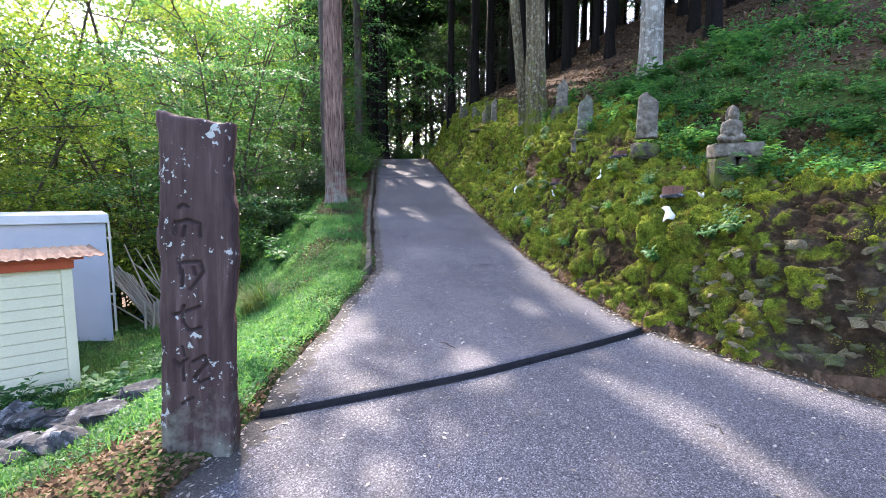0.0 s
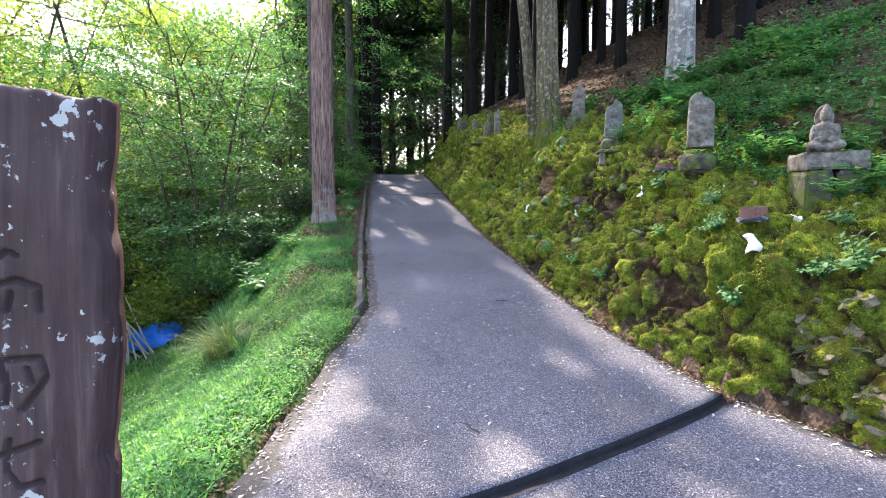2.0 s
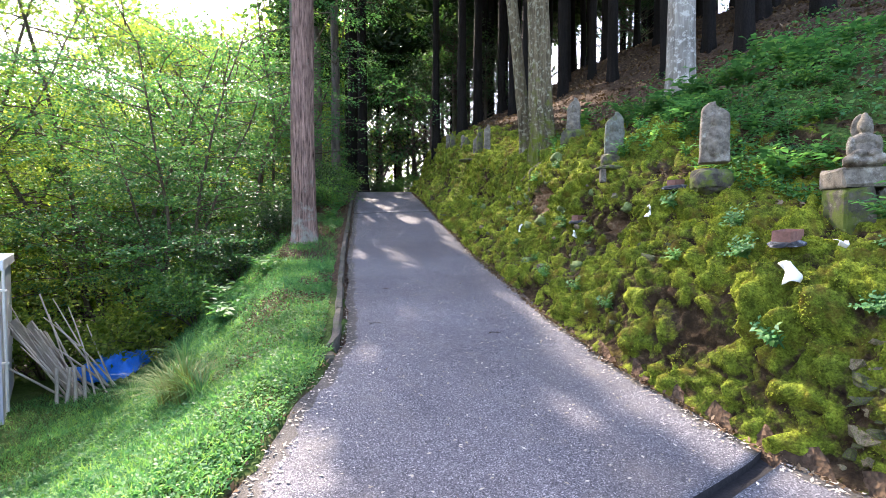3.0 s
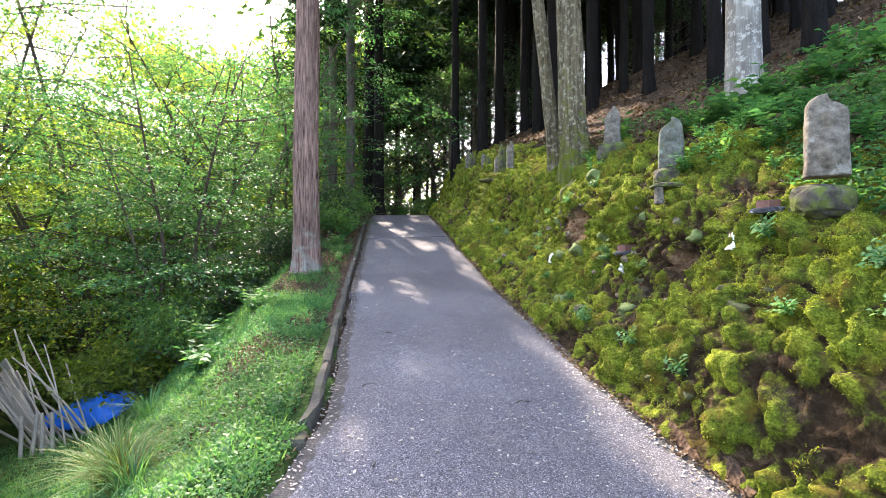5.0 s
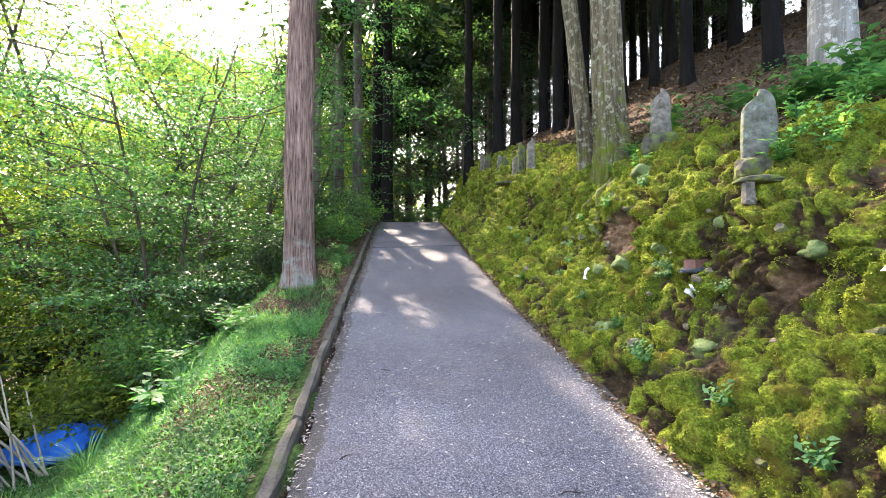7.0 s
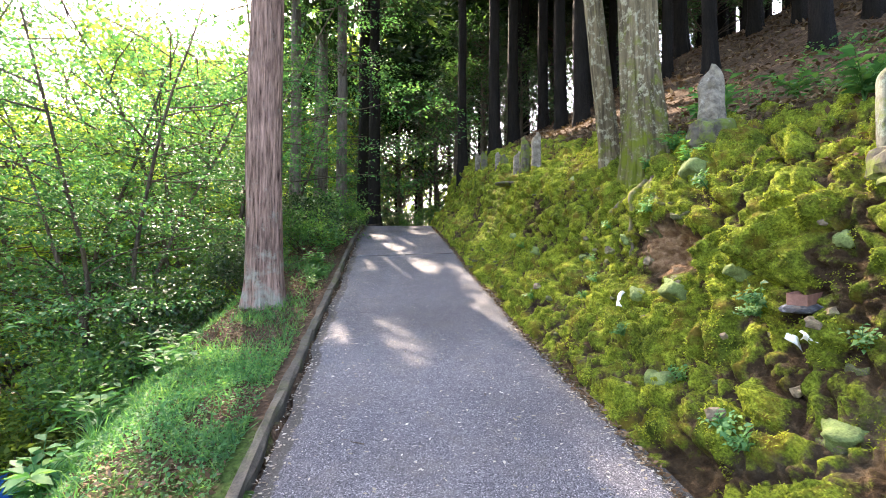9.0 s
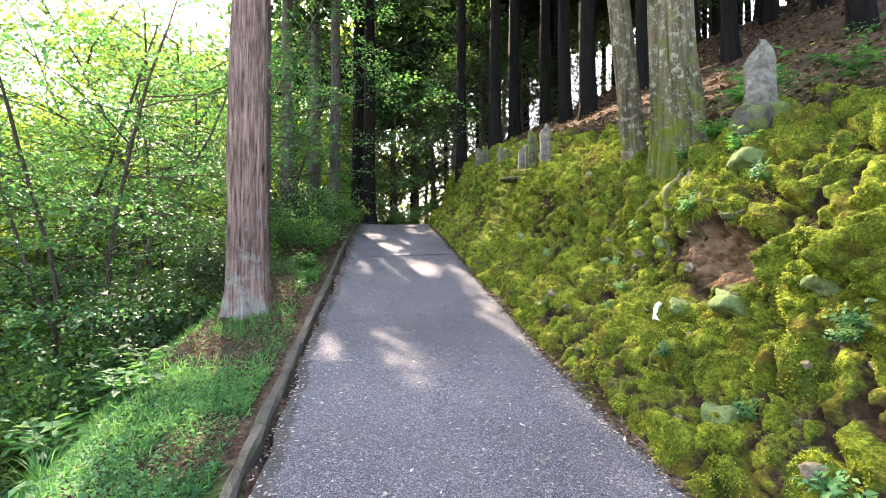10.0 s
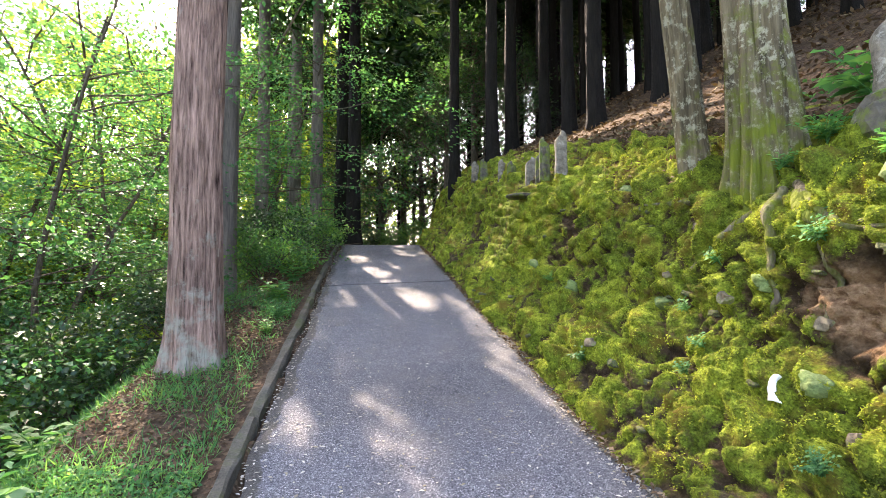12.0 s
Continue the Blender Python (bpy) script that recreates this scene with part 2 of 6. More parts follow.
def mat_bank():
    n = Nodes("moss_bank")
    # earth between the cushions, coloured darker to hold the crevices' shade too
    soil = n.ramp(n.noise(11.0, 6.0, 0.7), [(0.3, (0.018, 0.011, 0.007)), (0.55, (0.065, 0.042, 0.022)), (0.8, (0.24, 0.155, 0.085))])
    rock = n.ramp(n.noise(9.0, 6.0, 0.75), [(0.3, (0.03, 0.025, 0.018)), (0.55, (0.10, 0.085, 0.06)), (0.8, (0.40, 0.35, 0.26))])
    clay = n.ramp(n.noise(17.0, 6.0, 0.75), [(0.3, (0.12, 0.06, 0.03)), (0.55, (0.33, 0.20, 0.11)), (0.75, (0.50, 0.36, 0.22))])
    base = n.mix(n.attr("rock"), soil, rock)
    base = n.mix(n.ramp(n.attr("bare"), [(0.25, 0.0), (0.55, 1.0)]), base, clay)
    tint = n.noise(3.6, 6.0, 0.68)
    moss = n.ramp(tint, [(0.28, (0.045, 0.065, 0.010)), (0.5, (0.145, 0.185, 0.018)), (0.72, (0.33, 0.36, 0.035))])
    moss = n.mix(1.0, moss, n.ramp(n.noise(75.0, 3.0, 0.7), [(0.3, 0.4), (0.7, 1.6)]), "MULTIPLY")
    moss = n.mix(1.0, moss, n.ramp(n.noise(15.0, 4.0, 0.65), [(0.32, 0.45), (0.68, 1.5)]), "MULTIPLY")
    brown = n.ramp(n.noise(4.5, 5.0, 0.65), [(0.5, 0.0), (0.66, 0.8)])
    moss = n.mix(brown, moss, (0.16, 0.105, 0.02))
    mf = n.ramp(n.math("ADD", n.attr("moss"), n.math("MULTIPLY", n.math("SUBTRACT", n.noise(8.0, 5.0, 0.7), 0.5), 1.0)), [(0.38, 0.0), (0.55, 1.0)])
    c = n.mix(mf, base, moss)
    b = n.bump(n.noise(130.0, 3.0, 0.7), 0.9, 0.015)
    b = n.bump(n.noise(24.0, 5.0, 0.7), 0.9, 0.05, b)
    return n.surface(c, 0.97, b, 0.0, 0.1)


def mat_post():
    n = Nodes("weathered_post")
    src = n.coord.outputs["Object"]
    v = n.scaled(9, 9, 0.7, src)
    g = n.noise(3.0, 6.0, 0.65, v)
    c = n.ramp(g, [(0.28, (0.03, 0.017, 0.015)), (0.55, (0.075, 0.045, 0.041)), (0.78, (0.16, 0.11, 0.105))])
    c = n.mix(n.ramp(n.noise(2.2, 4.0, 0.6, src), [(0.45, 0.0), (0.7, 0.5)]), c, (0.12, 0.078, 0.072))
    lich = n.ramp(n.math("ADD", n.noise(27.0, 4.0, 0.6, src), n.math("MULTIPLY", n.math("SUBTRACT", n.noise(5.0, 3.0, 0.6, src), 0.5), 0.8)), [(0.665, 0.0), (0.70, 0.9)])
    c = n.mix(lich, c, (0.48, 0.48, 0.44))
    low = n.ramp(n.math("SUBTRACT", n.math("MULTIPLY", n.noise(7.0, 5.0, 0.7, src), 0.8), n.attr("height")), [(0.22, 0.0), (0.42, 0.6)])
    c = n.mix(low, c, (0.25, 0.26, 0.20))
    c = n.mix(n.attr("groove"), c, (0.03, 0.02, 0.02))
    b = n.bump(g, 0.5, 0.012)
    b = n.bump(n.noise(70.0, 3.0, 0.6, src), 0.35, 0.004, b)
    return n.surface(c, 0.85, b, 0.0, 0.25)


def mat_stone(name, dark, light, lichen, moss=0.0):
    n = Nodes(name)
    src = n.coord.outputs["Object"]
    a = n.noise(12.0, 6.0, 0.7, src)
    c = n.ramp(a, [(0.3, dark), (0.7, light)])
    c = n.mix(n.ramp(n.noise(8.0, 6.0, 0.75, src), [(0.54, 0.0), (0.68, 0.8)]), c, lichen)
    if moss:
        c = n.mix(n.ramp(n.noise(7.0, 5.0, 0.7, src), [(0.62 - moss * 0.2, 0.0), (0.75 - moss * 0.2, 0.9)]), c, (0.10, 0.13, 0.02))
    b = n.bump(a, 0.6, 0.02)
    b = n.bump(n.noise(90.0, 3.0, 0.6, src), 0.4, 0.004, b)
    return n.surface(c, 0.9, b, 0.0, 0.2)


M_ASPHALT = mat_asphalt()
M_GROUND = mat_ground()
M_BANK = mat_bank()
M_POST = mat_post()
M_CONCRETE = mat_plain("kerb_concrete", (0.078, 0.068, 0.052), 0.5, 5.0, 0.92, 0.7, dirt=(0.06, 0.075, 0.016), local=False)
M_DRAIN = mat_plain("drain_dark", (0.02, 0.018, 0.018), 0.4, 9.0, 0.9, 0.5, local=False)
M_CEDAR = mat_bark("cedar_bark", (0.028, 0.013, 0.010), (0.46, 0.29, 0.23), 9.0, lichen=None, moss=(0.30, 0.28, 0.23), moss_amount=0.22)
M_CEDAR_GREY = mat_bark("cedar_bark_grey", (0.06, 0.05, 0.045), (0.26, 0.22, 0.19), 11.0)
# near black: the shade of the forest is put into this bark colour
M_TRUNK_SHADED = mat_bark("trunk_shaded", (0.006, 0.005, 0.0045), (0.034, 0.028, 0.023), 12.0)
M_MOSSTRUNK = mat_bark("mossy_bark", (0.045, 0.034, 0.02), (0.24, 0.19, 0.11), 5.0, lichen=(0.34, 0.31, 0.21), moss=(0.12, 0.14, 0.015), moss_amount=0.30)
M_PALETRUNK = mat_bark("pale_bark", (0.15, 0.13, 0.105), (0.40, 0.37, 0.31), 4.0, lichen=(0.52, 0.49, 0.42))
M_TWIG = mat_bark("twig_bark", (0.05, 0.04, 0.03), (0.15, 0.12, 0.09), 14.0)
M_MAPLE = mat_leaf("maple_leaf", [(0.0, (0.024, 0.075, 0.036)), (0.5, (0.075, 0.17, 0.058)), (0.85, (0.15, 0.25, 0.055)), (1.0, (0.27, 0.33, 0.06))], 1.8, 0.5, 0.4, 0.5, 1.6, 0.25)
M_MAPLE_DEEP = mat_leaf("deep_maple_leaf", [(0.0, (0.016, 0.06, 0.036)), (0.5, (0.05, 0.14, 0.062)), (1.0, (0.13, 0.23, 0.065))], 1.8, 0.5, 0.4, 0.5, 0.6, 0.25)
# yellower and brighter than the maple leaf: sunlight is put into the colour
M_SUNLIT_LEAF = mat_leaf("sunlit_leaf", [(0.0, (0.06, 0.11, 0.03)), (0.5, (0.13, 0.19, 0.04)), (0.85, (0.25, 0.28, 0.06)), (1.0, (0.38, 0.37, 0.10))], 1.8, 0.55, 0.5, 0.6, 0.35)
M_EVERGREEN = mat_leaf("evergreen_leaf", [(0.0, (0.012, 0.035, 0.015)), (0.6, (0.035, 0.085, 0.03)), (1.0, (0.09, 0.15, 0.035))], 1.7, 0.4, 0.25, 0.35, 1.6, 0.5)
M_NEEDLE = mat_leaf("needles", [(0.0, (0.012, 0.03, 0.012)), (0.7, (0.03, 0.06, 0.02)), (1.0, (0.07, 0.09, 0.025))], 1.6, 0.25)
M_GRASS = mat_leaf("grass_blades", [(0.0, (0.03, 0.10, 0.045)), (0.5, (0.075, 0.19, 0.07)), (1.0, (0.18, 0.29, 0.075))], 1.7, 0.45)
M_HERB = mat_leaf("herb_leaf", [(0.0, (0.028, 0.10, 0.045)), (0.6, (0.08, 0.21, 0.075)), (1.0, (0.20, 0.32, 0.08))], 1.7, 0.45, 0.4, 0.35, 1.6, 0.2)
M_DRYBLADE = mat_leaf("dry_blades", [(0.0, (0.12, 0.12, 0.04)), (0.5, (0.10, 0.17, 0.05)), (1.0, (0.26, 0.28, 0.12))], 1.4, 0.35)
M_MOSSTUFT = mat_leaf("moss_tuft", [(0.0, (0.05, 0.055, 0.012)), (0.4, (0.17, 0.205, 0.022)), (1.0, (0.41, 0.44, 0.055))], 1.3, 0.35, 0.8, 0.6, 5.0)
M_LITTER = mat_leaf("dry_leaf", [(0.0, (0.045, 0.026, 0.015)), (0.5, (0.13, 0.08, 0.045)), (0.9, (0.26, 0.19, 0.12)), (1.0, (0.46, 0.38, 0.30))], 1.0, 0.1, 0.8)
M_PETAL = mat_leaf("pale_leaf_bits", [(0.0, (0.16, 0.13, 0.08)), (0.5, (0.38, 0.34, 0.28)), (1.0, (0.62, 0.58, 0.52))], 1.0, 0.1, 0.8)
M_STONE = mat_stone("field_stone", (0.03, 0.026, 0.02), (0.12, 0.105, 0.08), (0.30, 0.27, 0.21), 0.9)
M_ROOT = mat_bark("root_bark", (0.05, 0.035, 0.022), (0.24, 0.20, 0.14), 7.0, moss=(0.12, 0.14, 0.015), moss_amount=0.45)
M_STATUE = mat_stone("lichened_granite", (0.04, 0.034, 0.025), (0.25, 0.215, 0.165), (0.38, 0.365, 0.30), 0.0)
M_STATUE_GREEN = mat_stone("green_lichened_stone", (0.04, 0.04, 0.03), (0.18, 0.18, 0.14), (0.26, 0.34, 0.27), 0.3)
M_LEDGE = mat_stone("ledge_stone", (0.05, 0.038, 0.024), (0.30, 0.235, 0.15), (0.50, 0.42, 0.30), 0.6)
M_SLATE = mat_stone("slate_rubble", (0.015, 0.016, 0.018), (0.09, 0.09, 0.092), (0.36, 0.36, 0.36), 0.0)
M_CREAM = mat_plain("cream_siding", (0.74, 0.66, 0.45), 0.10, 2.0, 0.7, 0.15, dirt=None)
M_RUST = mat_plain("rusty_sheet", (0.09, 0.048, 0.038), 0.45, 3.0, 0.8, 0.3, dirt=(0.14, 0.11, 0.095))
M_RED = mat_plain("red_trim", (0.42, 0.075, 0.025), 0.2, 5.0, 0.6, 0.2)
M_HUT = mat_plain("grey_panel", (0.42, 0.43, 0.47), 0.10, 1.2, 0.55, 0.1)
M_HUTCAP = mat_plain("pale_fascia", (0.55, 0.56, 0.56), 0.12, 2.0, 0.6, 0.1)
M_PLINTH = mat_plain("plinth_concrete", (0.22, 0.21, 0.19), 0.3, 4.0, 0.9, 0.4)
M_PIPE = mat_plain("pale_pipe", (0.5, 0.47, 0.40), 0.15, 4.0, 0.5, 0.1)
M_OLDWOOD = mat_plain("grey_wood", (0.42, 0.355, 0.275), 0.4, 5.0, 0.85, 0.4, (6, 6, 0.6))
M_TARP = mat_plain("blue_tarp", (0.02, 0.20, 0.78), 0.25, 4.0, 0.35, 0.3)
M_WHITE = mat_plain("white_paper", (0.80, 0.79, 0.76), 0.06, 8.0, 0.7, 0.15)
M_TERRACOTTA = mat_plain("brown_brick", (0.20, 0.10, 0.075), 0.3, 9.0, 0.85, 0.4)
M_PALEMOSS = mat_plain("pale_moss", (0.125, 0.165, 0.055), 0.5, 16.0, 0.95, 1.0, dirt=(0.09, 0.12, 0.02), fine=110.0)


# ---------------------------------------------------------------- plan of the ground
R_Y = [-8, 0, 2.0, 2.96, 3.64, 4.37, 5.6, 6.9, 8.4, 10.0, 11.6, 13.0, 14.6, 16.9, 19.0, 24, 34]
R_X = [9.0, 5.2, 3.6, 2.84, 2.27, 1.86, 1.42, 1.15, 0.95, 0.73, 0.50, 0.26, 0.05, -0.30, -0.60, -0.9, 0.2]
L_Y = [-8, 2.08, 2.8, 3.25, 4.3, 5.5, 6.1, 6.8, 8.6, 10.2, 12.4, 14.4, 18.5, 24, 34]
L_X = [-1.6, -1.25, -1.12, -1.17, -1.08, -0.92, -0.88, -0.97, -1.25, -1.48, -1.74, -2.0, -2.48, -2.9, -1.8]
G_Y = [-60, -8, 0, 4.3, 6, 9.9, 11.87, 13.4, 16.65, 19.0, 20.5, 24, 40, 150]
G_Z = [-2.0, -0.35, 0, 0.28, 0.57, 1.16, 1.57, 1.91, 2.6, 3.02, 3.10, 3.0, 2.4, 0.0]


def right_edge(y):
    return np.interp(y, R_Y, R_X)


def left_edge(y):
    return np.interp(y, L_Y, L_X)


def road_z(y):
    return np.interp(y, G_Y, G_Z)


PA_D, PA_H = [0, 0.08, 0.20, 0.36, 0.7, 1.05, 1.5, 2.5, 4.2, 6, 9, 14, 34, 130], [0, 0.38, 0.75, 1.06, 1.28, 1.42, 1.52, 2.2, 3.2, 4.2, 5.6, 6.6, 5.5, 3]
PB_D, PB_H = [0, 0.10, 0.25, 0.45, 0.60, 0.67, 0.78, 1.02, 1.4, 2.5, 4.2, 6, 9, 14, 34, 130], [0, 0.22, 0.37, 0.54, 0.80, 1.20, 1.54, 1.78, 2.05, 2.45, 3.3, 4.3, 5.6, 6.6, 5.5, 3]


def bank_h(d, y):
    w = smooth01((np.asarray(y) - 5.0) / 2.5)
    h = np.interp(d, PA_D, PA_H) * (1 - w) + np.interp(d, PB_D, PB_H) * w
    low = 0.45 + 0.55 * smooth01((np.asarray(y) + 1.0) / 4.5)
    return h * np.where(np.asarray(d) < 3, low, low + (1 - low) * smooth01((np.asarray(d) - 3) / 6))


def land(x, y):
    """Height of the ground away from the road and the bank's cushions."""
    x, y = np.asarray(x, float), np.asarray(y, float)
    base = road_z(y)
    dr = x - right_edge(y)
    dl = left_edge(y) - x
    rough = fbm(x * 0.55, y * 0.55, 0, 3) * 0.35
    right = base + bank_h(np.maximum(dr, 0), y) + rough * smooth01((dr - 2.0) / 2.0)
    w = 0.45 + 0.75 * smooth01((y - 6) / 4)
    fall = 0.02 * np.minimum(dl, w) + (0.58 + 0.36 * smooth01((y - 6.5) / 3)) * np.clip(dl - w, 0, None)
    slope = base + 0.02 - fall
    floor = -0.72 - 0.10 * np.clip(y - 5, -3, 8) - 0.22 * np.clip(-x - 9, 0, None) - 0.10 * np.clip(y - 13, 0, 30)
    k = 0.25
    lefth = np.logaddexp(slope / k, floor / k) * k
    lefth = lefth + rough * 0.5 * smooth01((dl - 0.8) / 1.5) + 0.03 * fbm(x * 3, y * 3, 0, 9) * smooth01(dl / 0.5)
    return np.where(dr > 0, right, np.where(dl > 0, lefth, base))


def land1(x, y):
    return float(land(np.array([x]), np.array([y]))[0])


# ---------------------------------------------------------------- ground sheet
def build_ground():
    def axis(spans):
        return np.concatenate([np.arange(a, b, s) for a, b, s in spans])
    xs = axis([(-160, -40, 10), (-40, -12, 1.5), (-12, 8, 0.12), (8, 20, 0.6), (20, 40, 2), (40, 161, 10)])
    ys = axis([(-60, -10, 5), (-10, 0, 0.5), (0, 16, 0.12), (16, 30, 0.3), (30, 60, 2), (60, 201, 10)])
    X, Y = np.meshgrid(xs, ys, indexing="ij")
    Z = land(X, Y)
    dr, dl = X - right_edge(Y), left_edge(Y) - X
    under = np.where((dr < 0) & (dl < 0), 0.10 * smooth01(np.minimum(-dr, -dl) / 0.06) + 0.05, 0)
    under = np.where((dr >= 0) & (dr < 2.2), 0.05 + 0.75 * smooth01(dr / 0.25) * (1 - smooth01((dr - 1.65) / 0.35)), under)
    under = np.where((dr >= 1.9), 0, under)
    Z = Z - under
    green = np.where(dl > 0, 0.75 - 0.45 * smooth01((6 - dl) / -3) - 0.5 * smooth01((Y - 7.0) / 2) * (dl < 1.3), 0.0)
    green = np.where(dr > 0.9, 0.85 - 0.6 * smooth01((dr - 2.2) / 1.5) - 0.45 * smooth01((Y - 8.5) / 1.5), green)
    V = np.stack([X, Y, Z], -1).reshape(-1, 3)
    me = mesh_of("ground", V, grid_faces(len(xs), len(ys)), M_GROUND, True, {"green": green})
    tagged(put("ground", me), "brown leaf-littered forest ground with green patches", "ground", kind="structure")


def build_road():
    """The lane in three slabs, parted by the drain slot and a joint."""
    def shift(v):
        return np.interp(v, [-8, 2.79, 14.1, 30], [1.58, 1.58, 0.43, 0.0])
    slabs = [("road", -8.0, 2.735, "grey-violet exposed-aggregate asphalt lane strewn with leaf bits"), ("road", 2.842, 14.07, "grey-violet worn asphalt lane climbing between bank and kerb"),
             ("road", 14.10, 28.0, "grey asphalt lane beyond a narrow joint, dappled with sun")]
    for name, v0, v1, label in slabs:
        vs = np.linspace(v0, v1, int((v1 - v0) / 0.07) + 2)
        ss = np.linspace(0, 1, 46)
        Vv, S = np.meshgrid(vs, ss, indexing="ij")
        Y = Vv + S * shift(Vv)
        wob = 0.03 * vnoise(Y * 3, 5, 0, 4) * (1 - S) + 0.03 * vnoise(Y * 3, 9, 0, 6) * S
        lx = left_edge(Y) - 0.02 + 0.035 * smooth01((Y - 5.75) / 0.2)
        X = lx + (right_edge(Y) + 0.05 - lx) * S + wob
        Z = road_z(Y) + 0.012 * vnoise(X * 1.2, Y * 1.2, 0, 2) + 0.006
        edge = np.abs(S - 0.5) * 2
        n, m = Y.shape
        V = np.stack([X, Y, Z], -1).reshape(-1, 3)
        skirt0 = np.stack([X[0], Y[0], Z[0] - 0.09], -1)
        skirt1 = np.stack([X[-1], Y[-1], Z[-1] - 0.09], -1)
        F = grid_faces(n, m)
        k = n * m
        a = np.arange(m - 1)
        f0 = np.stack([k + a, a, a + 1, k + a + 1], -1)[:, ::-1]
        f1 = np.stack([(n - 1) * m + a, k + m + a, k + m + a + 1, (n - 1) * m + a + 1], -1)
        V = np.concatenate([V, skirt0, skirt1])
        F = np.concatenate([F[:, ::-1], f0, f1])
        e = np.concatenate([edge.ravel(), edge[0], edge[-1]])
        me = mesh_of(name, V, F, [M_ASPHALT, M_DRAIN], True, {"edge": e ** 3})
        slot = np.zeros(len(F), np.int32)
        slot[-(len(f0) + len(f1)):] = 1
        me.polygons.foreach_set("material_index", slot)
        tagged(put(name, me), label, "road", kind="structure")
    # bottom of the drain slot
    S = np.linspace(0, 1, 40)
    rows = []
    for v in (2.72, 2.76, 2.79, 2.82, 2.86):
        Y = v + S * 1.58
        X = left_edge(Y) - 0.12 + (right_edge(Y) + 0.1 - left_edge(Y) + 0.1) * S
        deep = 0.034 - 0.010 * np.abs(vnoise(X * 14, Y * 14, v, 5))
        rows.append(np.stack([X, Y, road_z(Y) - deep], -1))
    V = np.concatenate(rows)
    me = mesh_of("drain", V, grid_faces(5, 40)[:, ::-1], M_DRAIN)
    tagged(put("drain_channel", me), "narrow dark drain slot cut slantwise across the lane", "drain", kind="structure")


def bank_surface(y, s):
    """Point of the mossy bank: y along the lane, s from its foot (0) to its shoulder (1). Also the moss and rock amounts."""
    dd = np.linspace(0, 2.15, 400)
    hh = np.interp(dd, PB_D, PB_H)
    arc = np.concatenate([[0], np.cumsum(np.hypot(np.diff(dd), np.diff(hh)))])
    d = np.interp(s * arc[-1], arc, dd)
    e = right_edge(y)
    x, z = e + d, road_z(y) + bank_h(d, y)
    dz = (bank_h(d + 0.03, y) - bank_h(np.maximum(d - 0.03, 0), y)) / 0.06
    nx = -dz / np.sqrt(1 + dz * dz)
    nz = 1 / np.sqrt(1 + dz * dz)
    nearrock = 1 - smooth01((y - 2.9) / 1.3)
    wx, wz = x + 0.10 * vnoise(x * 4, y * 4, z * 4, 21), z + 0.10 * vnoise(x * 4, y * 4, z * 4, 22)
    wy = y + 0.12 * vnoise(x * 4, y * 4, z * 4, 23)
    near1, next1, v1 = cells(wx * 3.6, wy * 4.3, wz * 3.1, 31)
    near2, next2, v2 = cells(wx * 8.5, wy * 9.0, wz * 7.5, 41)
    near3, next3, v3 = cells(wx * 19, wy * 19, wz * 19, 45)
    lump1 = np.sqrt(np.clip((next1 - near1) / 0.55, 0, 1)) * (0.25 + 0.75 * v1)
    lump2 = np.sqrt(np.clip((next2 - near2) / 0.55, 0, 1)) * (0.35 + 0.65 * v2)
    lump3 = np.sqrt(np.clip((next3 - near3) / 0.6, 0, 1)) * (0.4 + 0.6 * v3)
    ledge = vnoise(x * 2, y * 1.3, z * 9, 51)
    rough = fbm(x * 5, y * 5, z * 7, 61)
    fade = smooth01((1 - s) / 0.12) * smooth01(s / 0.03 + 0.25)
    broad = fbm(x * 1.1, y * 1.1, z * 1.1, 71)
    disp = (0.20 * lump1 + 0.075 * lump2 + 0.020 * lump3) * (1 - 0.5 * nearrock) + 0.06 * rough + 0.016 * vnoise(x * 28, y * 28, z * 28, 66) + 0.10 * broad + nearrock * (0.06 * ledge + 0.03 * np.abs(vnoise(x * 9, y * 6, z * 22, 81))) - 0.15
    # a hollow of bare earth below the twin tree, and a smaller one
    hollow = np.exp(-(((y - 8.75) / 0.34) ** 2 + ((z - road_z(y) - 1.08) / 0.2) ** 2)) + 0.45 * np.exp(-(((y - 6.75) / 0.26) ** 2 + ((z - road_z(y) - 1.0) / 0.13) ** 2))
    disp = disp - hollow * (0.18 + 0.07 * vnoise(x * 16, y * 16, z * 16, 83) + 0.05 * vnoise(x * 40, y * 40, z * 40, 84))
    disp = disp - 0.07 * np.exp(-(((x - 2.85) / 0.34) ** 2 + ((y - 4.75) / 0.3) ** 2))
    disp = disp * fade
    # moss thins where lumps meet, so the shade-darkened earth shows in the crevices
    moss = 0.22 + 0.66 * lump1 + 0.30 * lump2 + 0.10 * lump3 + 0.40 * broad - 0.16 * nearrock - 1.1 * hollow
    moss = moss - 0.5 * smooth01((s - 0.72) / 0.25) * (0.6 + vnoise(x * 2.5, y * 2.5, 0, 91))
    rock = np.clip(nearrock * 0.8 - 0.3 + 0.8 * vnoise(x * 3, y * 3, z * 5, 95), 0, 1)
    return np.stack([x + nx * disp, y, z + nz * disp + 0.006], -1), np.stack([nx, 0 * nx, nz], -1), moss, (rock, hollow)


def bank_at(y, z_over):
    """A point on the bank that stands so far above the road."""
    ss = np.linspace(0, 1, 300)
    P, N, _, _ = bank_surface(np.full(300, float(y)), ss)
    i = int(np.argmin(np.abs(P[:, 2] - road_z(y) - z_over)))
    return Vector(P[i]), Vector(N[i])


